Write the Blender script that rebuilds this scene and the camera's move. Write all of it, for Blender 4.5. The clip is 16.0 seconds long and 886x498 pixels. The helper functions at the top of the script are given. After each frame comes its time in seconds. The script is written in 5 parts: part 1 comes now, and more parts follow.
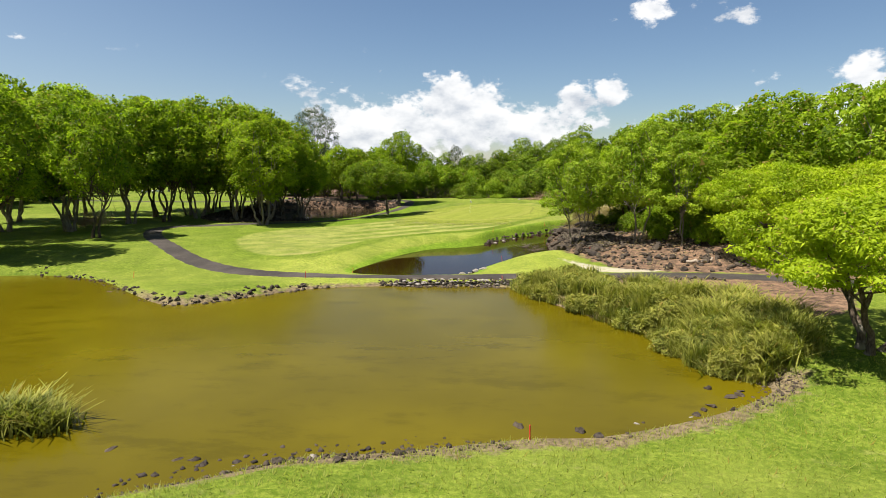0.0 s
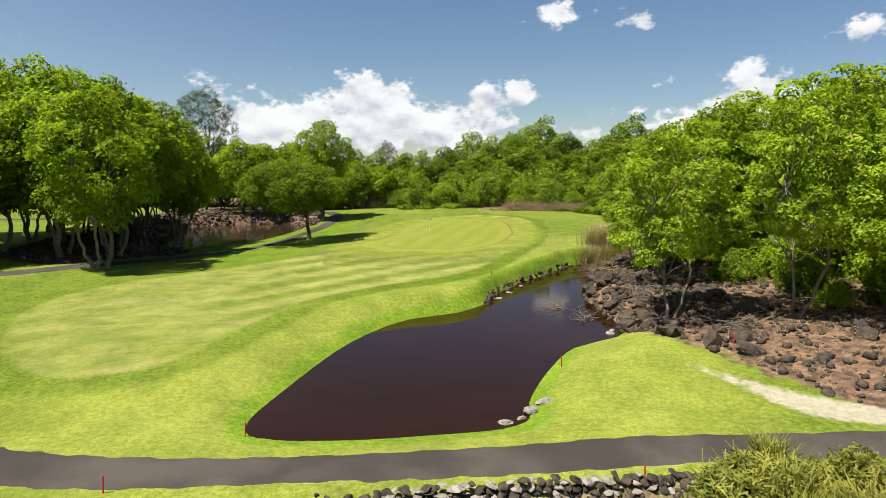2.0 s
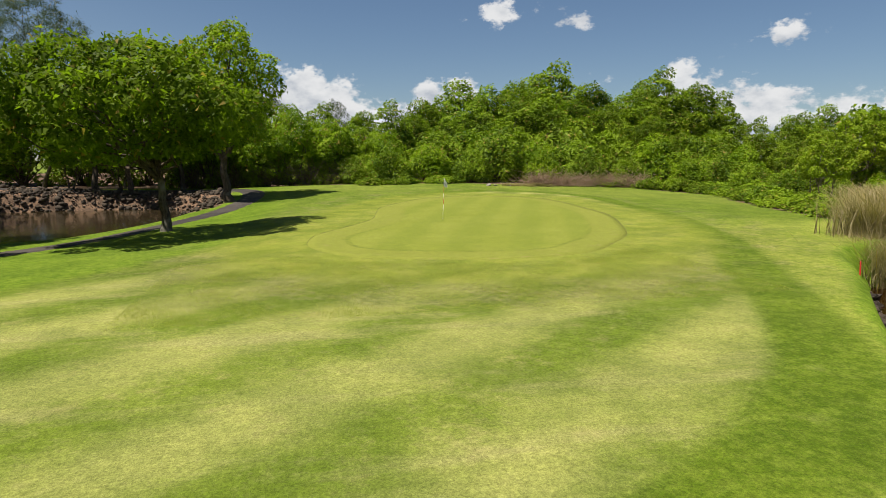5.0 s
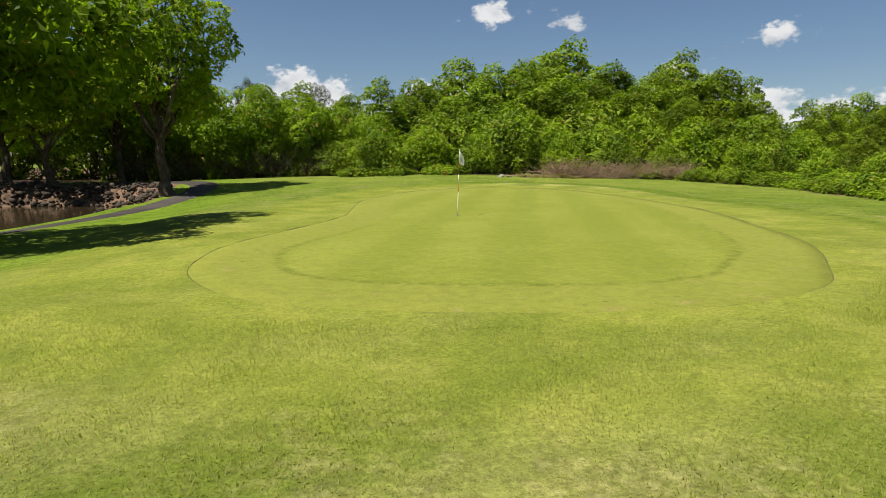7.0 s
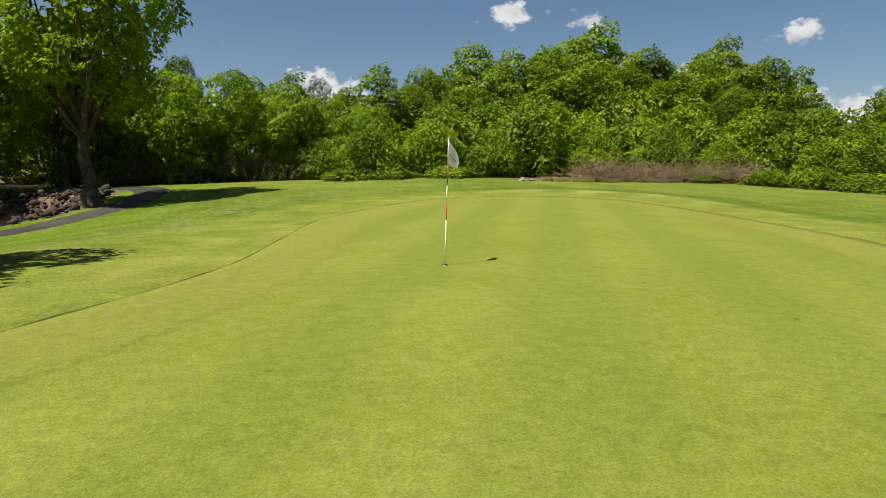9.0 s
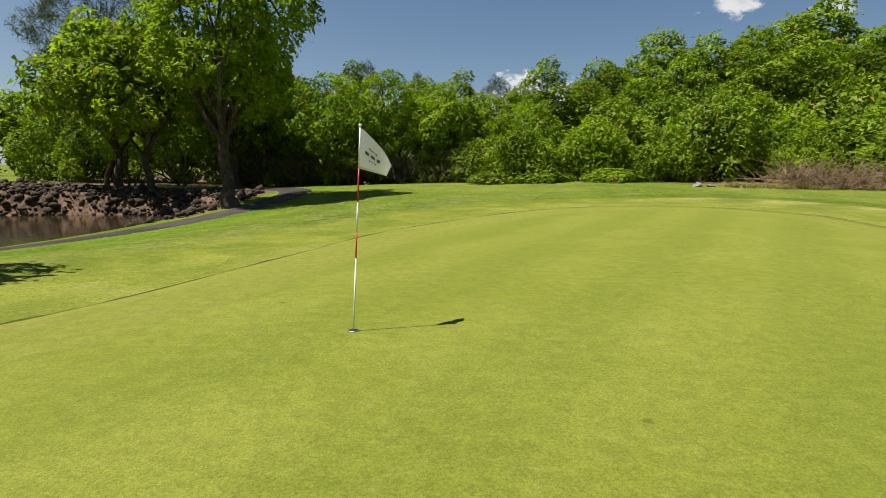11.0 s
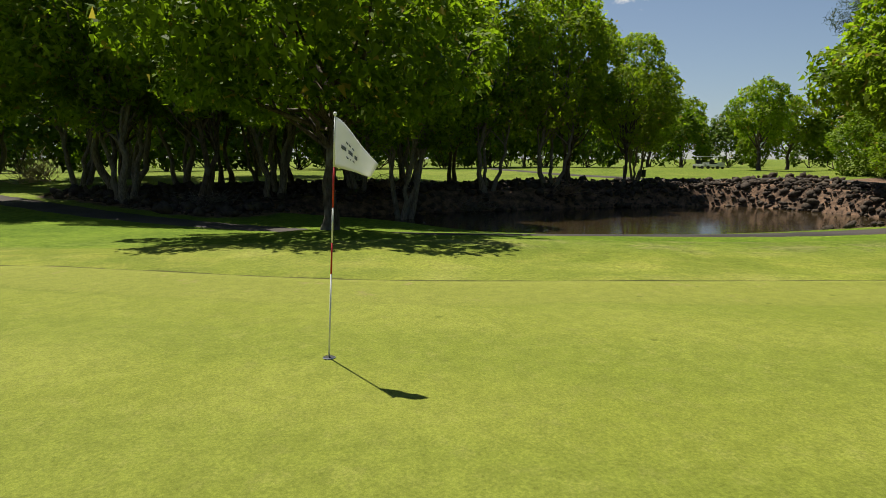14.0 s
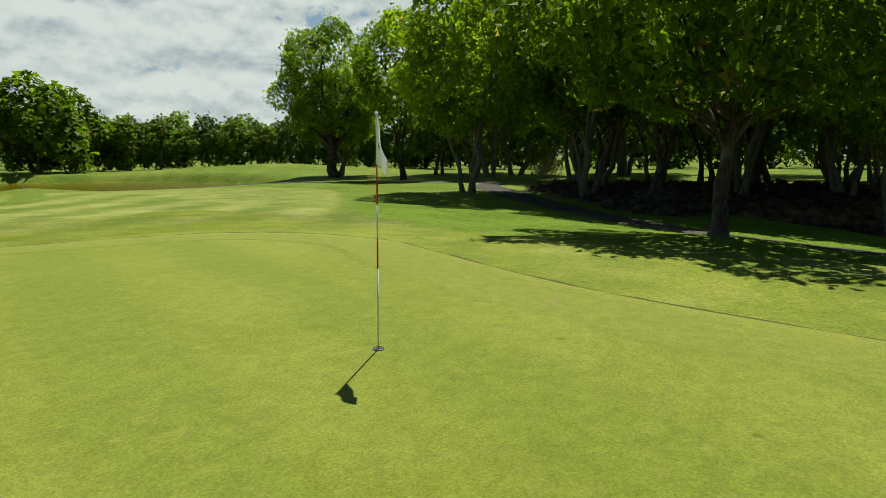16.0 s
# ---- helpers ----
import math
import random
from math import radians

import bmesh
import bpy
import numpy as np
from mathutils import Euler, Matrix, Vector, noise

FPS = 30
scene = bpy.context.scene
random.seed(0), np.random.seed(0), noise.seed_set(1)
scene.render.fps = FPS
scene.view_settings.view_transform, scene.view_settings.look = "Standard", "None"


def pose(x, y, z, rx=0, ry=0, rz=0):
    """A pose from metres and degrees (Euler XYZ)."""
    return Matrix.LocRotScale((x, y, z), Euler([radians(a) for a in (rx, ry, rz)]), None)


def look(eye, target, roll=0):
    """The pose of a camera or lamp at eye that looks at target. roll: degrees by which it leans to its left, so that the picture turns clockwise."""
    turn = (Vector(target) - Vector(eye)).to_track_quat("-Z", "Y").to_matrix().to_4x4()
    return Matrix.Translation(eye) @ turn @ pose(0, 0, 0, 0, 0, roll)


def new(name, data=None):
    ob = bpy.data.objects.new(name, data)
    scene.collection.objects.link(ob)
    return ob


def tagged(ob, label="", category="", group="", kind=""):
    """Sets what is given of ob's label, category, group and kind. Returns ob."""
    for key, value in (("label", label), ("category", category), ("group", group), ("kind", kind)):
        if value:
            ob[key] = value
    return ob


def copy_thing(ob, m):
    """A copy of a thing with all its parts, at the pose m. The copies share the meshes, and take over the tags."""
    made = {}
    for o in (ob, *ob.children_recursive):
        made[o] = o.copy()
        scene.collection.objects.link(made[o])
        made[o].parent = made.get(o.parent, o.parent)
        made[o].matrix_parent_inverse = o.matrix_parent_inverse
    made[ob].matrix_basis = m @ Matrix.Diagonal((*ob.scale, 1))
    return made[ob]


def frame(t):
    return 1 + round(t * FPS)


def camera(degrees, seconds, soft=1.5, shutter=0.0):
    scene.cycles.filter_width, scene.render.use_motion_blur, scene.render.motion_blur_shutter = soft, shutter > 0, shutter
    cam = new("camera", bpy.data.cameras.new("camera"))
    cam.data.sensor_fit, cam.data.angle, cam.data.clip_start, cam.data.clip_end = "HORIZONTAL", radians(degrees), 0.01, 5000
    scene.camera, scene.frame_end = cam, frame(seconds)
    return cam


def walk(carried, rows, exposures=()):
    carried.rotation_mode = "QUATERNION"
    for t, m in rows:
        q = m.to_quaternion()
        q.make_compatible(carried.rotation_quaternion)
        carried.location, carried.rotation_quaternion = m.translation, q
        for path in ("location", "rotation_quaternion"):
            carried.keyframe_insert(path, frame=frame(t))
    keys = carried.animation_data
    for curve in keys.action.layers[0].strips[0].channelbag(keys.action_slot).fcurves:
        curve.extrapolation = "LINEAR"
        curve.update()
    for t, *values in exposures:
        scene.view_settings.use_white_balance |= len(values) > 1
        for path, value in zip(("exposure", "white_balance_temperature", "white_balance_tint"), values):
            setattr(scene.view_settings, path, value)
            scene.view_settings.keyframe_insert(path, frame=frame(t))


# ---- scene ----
cam = camera(70.8, 16.0, soft=0.75)
METRES, EYE, TILT, LEAN, TURN = 110.0, 7.9, -3.75, 3.75, 0.0
ROWS = [
    (0.0, 0.0, 0.0, 0.0, 0.27, -4.03, -3.85),
    (0.5, -0.0115, 0.071, 0.004, -1.71, -3.91, -3.69),
    (1.0, -0.0213, 0.1419, 0.009, -3.7, -3.8, -3.55),
    (1.5, -0.0294, 0.2129, 0.0141, -5.62, -3.73, -3.39),
    (2.0, -0.0363, 0.2848, 0.0189, -7.55, -3.67, -3.2),
    (2.5, -0.0411, 0.3585, 0.0245, -9.51, -3.66, -3.07),
    (3.0, -0.0431, 0.4316, 0.0293, -11.21, -3.58, -2.94),
    (3.5, -0.043, 0.4995, 0.0303, -11.73, -3.61, -2.9),
    (4.0, -0.04, 0.5537, 0.0156, -11.97, -3.62, -2.83),
    (4.5, -0.034, 0.6008, 0.0033, -12.32, -3.65, -2.86),
    (7.0, -0.01, 0.75, -0.0072, -13.26, -3.53, -2.85),
    (7.5, -0.0039, 0.7784, -0.0046, -13.33, -3.5, -2.84),
    (8.0, 0.0023, 0.8015, -0.0029, -13.35, -3.52, -2.77),
    (10.5, 0.0413, 0.863, 0.0031, -0.31, -3.99, -3.65),
    (11.0, 0.0503, 0.8702, 0.0043, 6.82, -4.51, -4.11),
    (11.5, 0.0597, 0.8778, 0.0054, 16.8, -5.34, -4.67),
    (12.0, 0.0682, 0.8861, 0.0066, 28.73, -6.45, -5.15),
    (12.5, 0.0748, 0.8952, 0.0077, 41.27, -7.68, -5.36),
    (13.0, 0.0796, 0.9049, 0.0086, 53.85, -8.91, -5.3),
    (13.5, 0.0825, 0.9148, 0.0095, 66.07, -10.06, -5.04),
    (14.0, 0.0836, 0.9242, 0.0102, 77.92, -11.11, -4.49),
    (14.5, 0.0831, 0.9339, 0.0108, 90.18, -12.04, -3.72),
    (15.0, 0.0811, 0.9426, 0.0113, 101.88, -12.77, -2.85),
    (15.5, 0.0777, 0.9506, 0.0115, 113.46, -13.27, -1.82),
    (16.0, 0.0733, 0.9575, 0.0117, 123.69, -13.58, -0.87),
]
walk(cam, [(t, pose(0, 0, EYE, TILT, LEAN, TURN) @ pose(METRES * x, METRES * y, METRES * z, 90 + pitch, roll, yaw)) for t, x, y, z, yaw, pitch, roll in ROWS],
     exposures=[(0.0, 1.17, 6500, 10), (1.5, 1.17, 6500, 10), (2.5, 1.01, 6500, 10), (3.0, 1.10, 6500, 10), (3.6, 0.93, 6500, 10), (4.5, 0.78, 6500, 10), (7.0, 0.81, 6500, 10), (8.0, 0.73, 6500, 10), (10.5, 0.77, 6500, 10), (13.5, 0.74, 6500, 10), (14.8, 0.73, 6500, 4), (15.5, 0.57, 6500, -4), (16.0, 0.61, 6500, -4)])

# ---- world and sun ----
SUN_AZ, SUN_EL = math.atan2(-0.94, -0.34), radians(65)      # the sun stands to the south-west
sun_dir = Vector((math.sin(SUN_AZ) * math.cos(SUN_EL), math.cos(SUN_AZ) * math.cos(SUN_EL), math.sin(SUN_EL)))


class Nodes:
    """Short hand for node trees."""

    def __init__(self, tree):
        self.tree = tree
        tree.nodes.clear()

    def add(self, kind, out=0, node=None, **inputs):
        node = node or self.tree.nodes.new(kind)
        for key, value in inputs.items():
            name = int(key[1:]) if key[0] == "i" and key[1:].isdigit() else key.replace("_", " ")
            self.put(node.inputs[name], value)
        return node.outputs[out]

    def put(self, socket, value):
        if isinstance(value, bpy.types.NodeSocket):
            self.tree.links.new(value, socket)
        else:
            socket.default_value = value

    def math(self, op, a, b=0.0, c=0.0, clamp=False):
        node = self.tree.nodes.new("ShaderNodeMath")
        node.operation, node.use_clamp = op, clamp
        return self.add("", node=node, i0=a, i1=b, i2=c)

    def vector(self, op, a, b, out=0):
        node = self.tree.nodes.new("ShaderNodeVectorMath")
        node.operation = op
        return self.add("", out=out, node=node, i0=a, i1=b)

    def field(self, key):
        node = self.tree.nodes.new("ShaderNodeAttribute")
        node.attribute_name = key
        return node.outputs["Fac"]

    def step(self, value, lo, hi, a=0.0, b=1.0):
        if not isinstance(lo, bpy.types.NodeSocket) and lo > hi:
            lo, hi, a, b = hi, lo, b, a
        node = self.tree.nodes.new("ShaderNodeMapRange")
        node.interpolation_type = "SMOOTHSTEP"
        return self.add("", node=node, Value=value, From_Min=lo, From_Max=hi, To_Min=a, To_Max=b)

    def mix(self, fac, a, b, mode="MIX"):
        node = self.tree.nodes.new("ShaderNodeMix")
        node.data_type, node.blend_type = "RGBA", mode
        for k, v in ((0, fac), (6, a), (7, b)):
            self.put(node.inputs[k], (*v, 1.0) if isinstance(v, tuple) and len(v) == 3 else v)
        return node.outputs[2]

    def noise(self, vector, scale, detail=4.0, rough=0.55, out=0):
        return self.add("ShaderNodeTexNoise", out=out, Vector=vector, Scale=scale, Detail=detail, Roughness=rough)


world = bpy.data.worlds.new("sky")
scene.world = world
world.use_nodes = True
n = Nodes(world.node_tree)
sky_node = n.tree.nodes.new("ShaderNodeTexSky")
sky_node.sky_type, sky_node.sun_disc, sky_node.sun_elevation, sky_node.sun_rotation = "NISHITA", False, SUN_EL, SUN_AZ % (2 * math.pi)
sky_node.air_density, sky_node.dust_density, sky_node.ozone_density = 1.0, 0.2, 4.4
sky = sky_node.outputs[0]
where = n.add("ShaderNodeTexCoord")
split = n.tree.nodes.new("ShaderNodeSeparateXYZ")
n.put(split.inputs[0], where)
dx, dy, dz = split.outputs
azim = n.math("MULTIPLY", n.math("ARCTAN2", dx, dy), 57.2958)
elev = n.math("MULTIPLY", n.math("ARCSINE", dz), 57.2958)
flat = n.add("ShaderNodeCombineXYZ", X=n.math("MULTIPLY", azim, 0.1), Y=n.math("MULTIPLY", elev, 0.15))
billow = n.noise(flat, 1.6, 9.0, 0.56)
puff = n.noise(n.vector("ADD", flat, (0.0, 0.12, 0.0)), 1.6, 6.0, 0.5)
# cloud banks: azimuth, elevation, half-widths (degrees), weight
CLOUDS = [(-6, 2, 7, 4.0, 1.1), (1, 4, 5, 3.6, 1.1), (8, 3, 6, 2.6, 0.95), (11, 5, 2, 1.8, 0.85), (14.3, 6.2, 1.5, 1.0, 0.78), (17.0, 12.6, 2.4, 1.2, 0.9),
          (24.0, 11.5, 2.1, 0.9, 0.76), (34, 3.6, 7, 2.7, 1.05), (32.6, 7.0, 1.3, 1.4, 0.85), (38.5, 4.6, 4, 1.8, 0.8), (14, 2.0, 10, 1.6, 0.55), (-34, 9.4, 5, 0.6, 0.5), (40.1, 9.6, 1.9, 1.0, 0.6),
          (24.2, 4.7, 1.2, 0.8, 0.6), (50, 4, 9, 2.6, 0.8), (-145, 6, 26, 17, 1.05), (-170, 12, 40, 22, 0.8), (-62, 14, 2.5, 1.5, 0.5), (150, 8, 40, 6, 0.6), (90, 3, 25, 4, 0.7)]
cover = None
for ca, ce, wa, we, weight in CLOUDS:
    u = n.math("DIVIDE", n.math("SUBTRACT", azim, float(ca)), float(wa))
    v = n.math("DIVIDE", n.math("SUBTRACT", elev, float(ce)), float(we))
    r2 = n.math("ADD", n.math("MULTIPLY", u, u), n.math("MULTIPLY", v, v))
    blob = n.math("MULTIPLY", n.math("EXPONENT", n.math("MULTIPLY", r2, -0.7)), float(weight))
    cover = blob if cover is None else n.math("MAXIMUM", cover, blob)
wisp = n.noise(flat, 7.0, 6.0, 0.6)
dens = n.math("ADD", n.math("ADD", n.math("MULTIPLY", cover, 0.62), n.math("MULTIPLY", n.math("SUBTRACT", wisp, 0.5), 0.8)), n.math("MULTIPLY", n.math("SUBTRACT", billow, 0.5), 1.25))
alpha = n.math("MULTIPLY", n.step(dens, 0.24, 0.43), n.step(cover, 0.03, 0.2))
lit = n.step(n.math("ADD", n.math("SUBTRACT", billow, puff), n.math("MULTIPLY", elev, 0.004)), -0.2, 0.12)
CLOUD_LIGHT = 10.0
white = n.mix(lit, (CLOUD_LIGHT * 0.50, CLOUD_LIGHT * 0.56, CLOUD_LIGHT * 0.65), (CLOUD_LIGHT * 1.08, CLOUD_LIGHT * 1.08, CLOUD_LIGHT * 1.08))
haze = n.math("MULTIPLY", n.math("MULTIPLY", n.step(elev, 32.0, 0.0), n.step(azim, 5.0, -75.0)), 0.34)     # the sky pales towards the sun
colour = n.mix(n.math("MULTIPLY", alpha, 0.95), n.mix(haze, sky, (7.2, 8.2, 9.2)), white)
n.put(n.tree.nodes.new("ShaderNodeOutputWorld").inputs[0], n.add("ShaderNodeBackground", Color=colour, Strength=0.044))

sun = new("sun", bpy.data.lights.new("sun", "SUN"))
sun.data.energy, sun.data.angle, sun.data.color = 4.8, radians(0.55), (1.0, 0.955, 0.87)
sun.matrix_world = look(sun_dir * 200, (0, 0, 0))


# ---- materials ----
def material(name):
    mat = bpy.data.materials.new(name)
    mat.use_nodes = True
    return mat, Nodes(mat.node_tree)


def finish(mat, nd, color, rough=0.8, bump=None, strength=0.3, distance=0.05, spec=0.3, thin=None, metal=0.0):
    """Principled surface; thin: share of light let through, for leaves."""
    extra = {}
    if bump is not None:
        extra["Normal"] = nd.add("ShaderNodeBump", Strength=strength, Distance=distance, Height=bump)
    shader = nd.add("ShaderNodeBsdfPrincipled", Base_Color=color, Roughness=rough, Specular_IOR_Level=spec, Metallic=metal, **extra)
    if thin:
        shader = nd.add("ShaderNodeMixShader", i0=thin, i1=shader, i2=nd.add("ShaderNodeBsdfTranslucent", Color=nd.mix(1.0, color, (1.14, 1.32, 0.6), "MULTIPLY")))
    nd.put(nd.tree.nodes.new("ShaderNodeOutputMaterial").inputs[0], shader)
    return mat


def place(nd):
    return nd.add("ShaderNodeNewGeometry")


def leaf_material(name, dark, light, thin=0.42, patch=0.35):
    mat, nd = material(name)
    geo = nd.tree.nodes.new("ShaderNodeNewGeometry")
    island = geo.outputs["Random Per Island"]
    tree_random = nd.add("ShaderNodeObjectInfo", out="Random")
    tone = nd.noise(geo.outputs["Position"], patch, 3.0)
    f = nd.math("ADD", nd.math("MULTIPLY", island, 0.48), nd.math("MULTIPLY", nd.step(tone, 0.34, 0.66), 0.52))
    c = nd.mix(f, dark, light)
    c = nd.mix(nd.math("MULTIPLY", nd.step(tree_random, 0.0, 1.0), 0.30), c, tuple(0.5 * (a + b) * k for a, b, k in zip(dark, light, (1.12, 0.98, 0.9))))
    c = nd.mix(nd.step(island, 0.965, 0.97), c, (0.30, 0.22, 0.05))
    return finish(mat, nd, c, rough=0.55, spec=0.14, thin=thin)


LEAF = leaf_material("leaf_broad", (0.050, 0.105, 0.004), (0.350, 0.430, 0.026), thin=0.64)
LEAF_FAR = leaf_material("leaf_far", (0.036, 0.074, 0.006), (0.130, 0.190, 0.013), thin=0.3)
LEAF_DARK = leaf_material("leaf_dark", (0.020, 0.050, 0.003), (0.225, 0.310, 0.016), thin=0.56)
LEAF_TALL = leaf_material("leaf_tall", (0.040, 0.085, 0.004), (0.330, 0.430, 0.014), thin=0.46)
LEAF_HEDGE = leaf_material("leaf_vine", (0.016, 0.048, 0.002), (0.265, 0.375, 0.015), thin=0.30, patch=0.3)
LEAF_LIME = leaf_material("leaf_feathery", (0.13, 0.21, 0.005), (0.38, 0.46, 0.012), thin=0.38)
LEAF_THICKET = leaf_material("leaf_thicket", (0.038, 0.092, 0.003), (0.280, 0.390, 0.012), thin=0.34)
LEAF_EAST = leaf_material("leaf_east", (0.070, 0.135, 0.005), (0.36, 0.455, 0.024), thin=0.36)
LEAF_GREY = leaf_material("leaf_needle", (0.032, 0.050, 0.024), (0.080, 0.105, 0.052), thin=0.3)
LEAF_REED = leaf_material("reed_green", (0.038, 0.066, 0.006), (0.37, 0.355, 0.070), thin=0.34, patch=1.3)
LEAF_BLADE = leaf_material("grass_blade", (0.170, 0.215, 0.018), (0.40, 0.39, 0.12), thin=0.6, patch=1.1)
LEAF_STRAW = leaf_material("reed_straw", (0.16, 0.135, 0.060), (0.42, 0.335, 0.190), thin=0.35, patch=1.2)
LEAF_PIP = leaf_material("leaf_dead", (0.20, 0.13, 0.085), (0.42, 0.30, 0.20), thin=0.2)


def bark_material(name, dark, light):
    mat, nd = material(name)
    p = nd.add("ShaderNodeMapping", Vector=place(nd), Scale=(1.0, 1.0, 0.25))
    f = nd.noise(p, 14.0, 6.0, 0.65)
    c = nd.mix(nd.step(f, 0.3, 0.7), dark, light)
    c = nd.mix(nd.step(nd.noise(place(nd), 1.3), 0.5, 0.75), c, (0.16, 0.15, 0.12))
    return finish(mat, nd, c, rough=0.9, bump=f, strength=0.7, distance=0.04, spec=0.15)


BARK = bark_material("bark", (0.035, 0.026, 0.018), (0.12, 0.09, 0.065))
BARK_PALE = bark_material("bark_pale", (0.09, 0.075, 0.055), (0.24, 0.20, 0.15))


def rock_material(name, dark, light, dust):
    mat, nd = material(name)
    p = place(nd)
    f = nd.noise(p, 5.0, 7.0, 0.65)
    pits = nd.add("ShaderNodeTexVoronoi", Vector=p, Scale=18.0)
    rnd = nd.add("ShaderNodeObjectInfo", out="Random")
    c = nd.mix(nd.step(f, 0.35, 0.65), dark, light)
    c = nd.mix(nd.math("MULTIPLY", nd.step(nd.noise(p, 1.1, 4.0), 0.48, 0.68), 0.5), c, dust)
    c = nd.mix(nd.math("MULTIPLY", rnd, 0.3), c, dust)
    h = nd.math("ADD", f, nd.math("MULTIPLY", pits, 0.3))
    return finish(mat, nd, c, rough=0.92, bump=h, strength=0.8, distance=0.06, spec=0.15)


ROCK = rock_material("lava_rock", (0.016, 0.013, 0.011), (0.058, 0.046, 0.037), (0.120, 0.090, 0.060))
ROCK_GREY = rock_material("pale_stone", (0.13, 0.115, 0.10), (0.30, 0.27, 0.235), (0.24, 0.20, 0.15))

mat, nd = material("asphalt")
p = place(nd)
grit = nd.noise(p, 60.0, 3.0, 0.7)
c = nd.mix(nd.step(nd.noise(p, 0.35, 5.0), 0.35, 0.7), (0.030, 0.025, 0.021), (0.062, 0.051, 0.042))
c = nd.mix(nd.math("MULTIPLY", nd.step(grit, 0.5, 0.7), 0.4), c, (0.15, 0.13, 0.115))
ASPHALT = finish(mat, nd, c, rough=0.9, bump=grit, strength=0.35, distance=0.01, spec=0.2)


def water_material(name, deep, rough, wave, spec=0.5):
    mat, nd = material(name)
    p = place(nd)
    ripple = nd.noise(p, 2.2, 4.0, 0.6)
    murk = nd.mix(nd.step(nd.noise(p, 0.09, 4.0), 0.35, 0.7), deep, tuple(v * 1.35 for v in deep))
    streak = nd.noise(nd.add("ShaderNodeMapping", Vector=p, Scale=(0.6, 1.5, 1.0), Rotation=(0.0, 0.0, 0.5)), 0.45, 6.0, 0.7)
    murk = nd.mix(nd.math("MULTIPLY", nd.step(streak, 0.50, 0.66), 0.38), murk, tuple(v * 0.55 for v in deep))
    return finish(mat, nd, murk, rough=rough, bump=ripple, strength=wave, distance=0.02, spec=spec)


WATER_A = water_material("green_pond_water", (0.074, 0.058, 0.0016), 0.20, 0.10, 0.09)
WATER_B = water_material("brown_pond_water", (0.014, 0.0052, 0.0012), 0.06, 0.06, 0.09)
WATER_C = water_material("dark_pond_water", (0.026, 0.018, 0.008), 0.10, 0.34, 0.5)


def paint(name, color, rough=0.5, metal=0.0):
    mat, nd = material(name)
    f = nd.noise(place(nd), 9.0, 4.0)
    c = nd.mix(nd.step(f, 0.35, 0.75), color, tuple(v * 0.82 for v in color))
    return finish(mat, nd, c, rough=rough, spec=0.4, metal=metal)


WHITE = paint("white_paint", (0.78, 0.77, 0.73), 0.45)
RED = paint("red_paint", (0.50, 0.025, 0.02), 0.5)
DARK = paint("dark_plastic_and_hole_shade", (0.02, 0.02, 0.022), 0.5)
STEEL = paint("steel", (0.45, 0.46, 0.47), 0.35, 0.8)
INK = paint("ink", (0.12, 0.13, 0.17), 0.7)
WOOD = paint("weathered_wood", (0.30, 0.24, 0.18), 0.85)
mat, nd = material("flag_cloth")
c = nd.mix(nd.noise(place(nd), 12.0), (0.80, 0.80, 0.80), (0.86, 0.86, 0.86))
weave = nd.add("ShaderNodeBump", Strength=0.1, Distance=0.002, Height=nd.noise(place(nd), 300.0, 2.0))
face = nd.add("ShaderNodeBsdfPrincipled", Base_Color=c, Roughness=0.85, Specular_IOR_Level=0.1, Normal=weave)
nd.put(nd.tree.nodes.new("ShaderNodeOutputMaterial").inputs[0], nd.add("ShaderNodeMixShader", i0=0.45, i1=face, i2=nd.add("ShaderNodeBsdfTranslucent", Color=c)))
CLOTH = mat

# ---- mown grass, rough, soil: one ground material that reads the ground's own zones ----
STRIPE = Vector((-0.6, 0.8, 0.0))


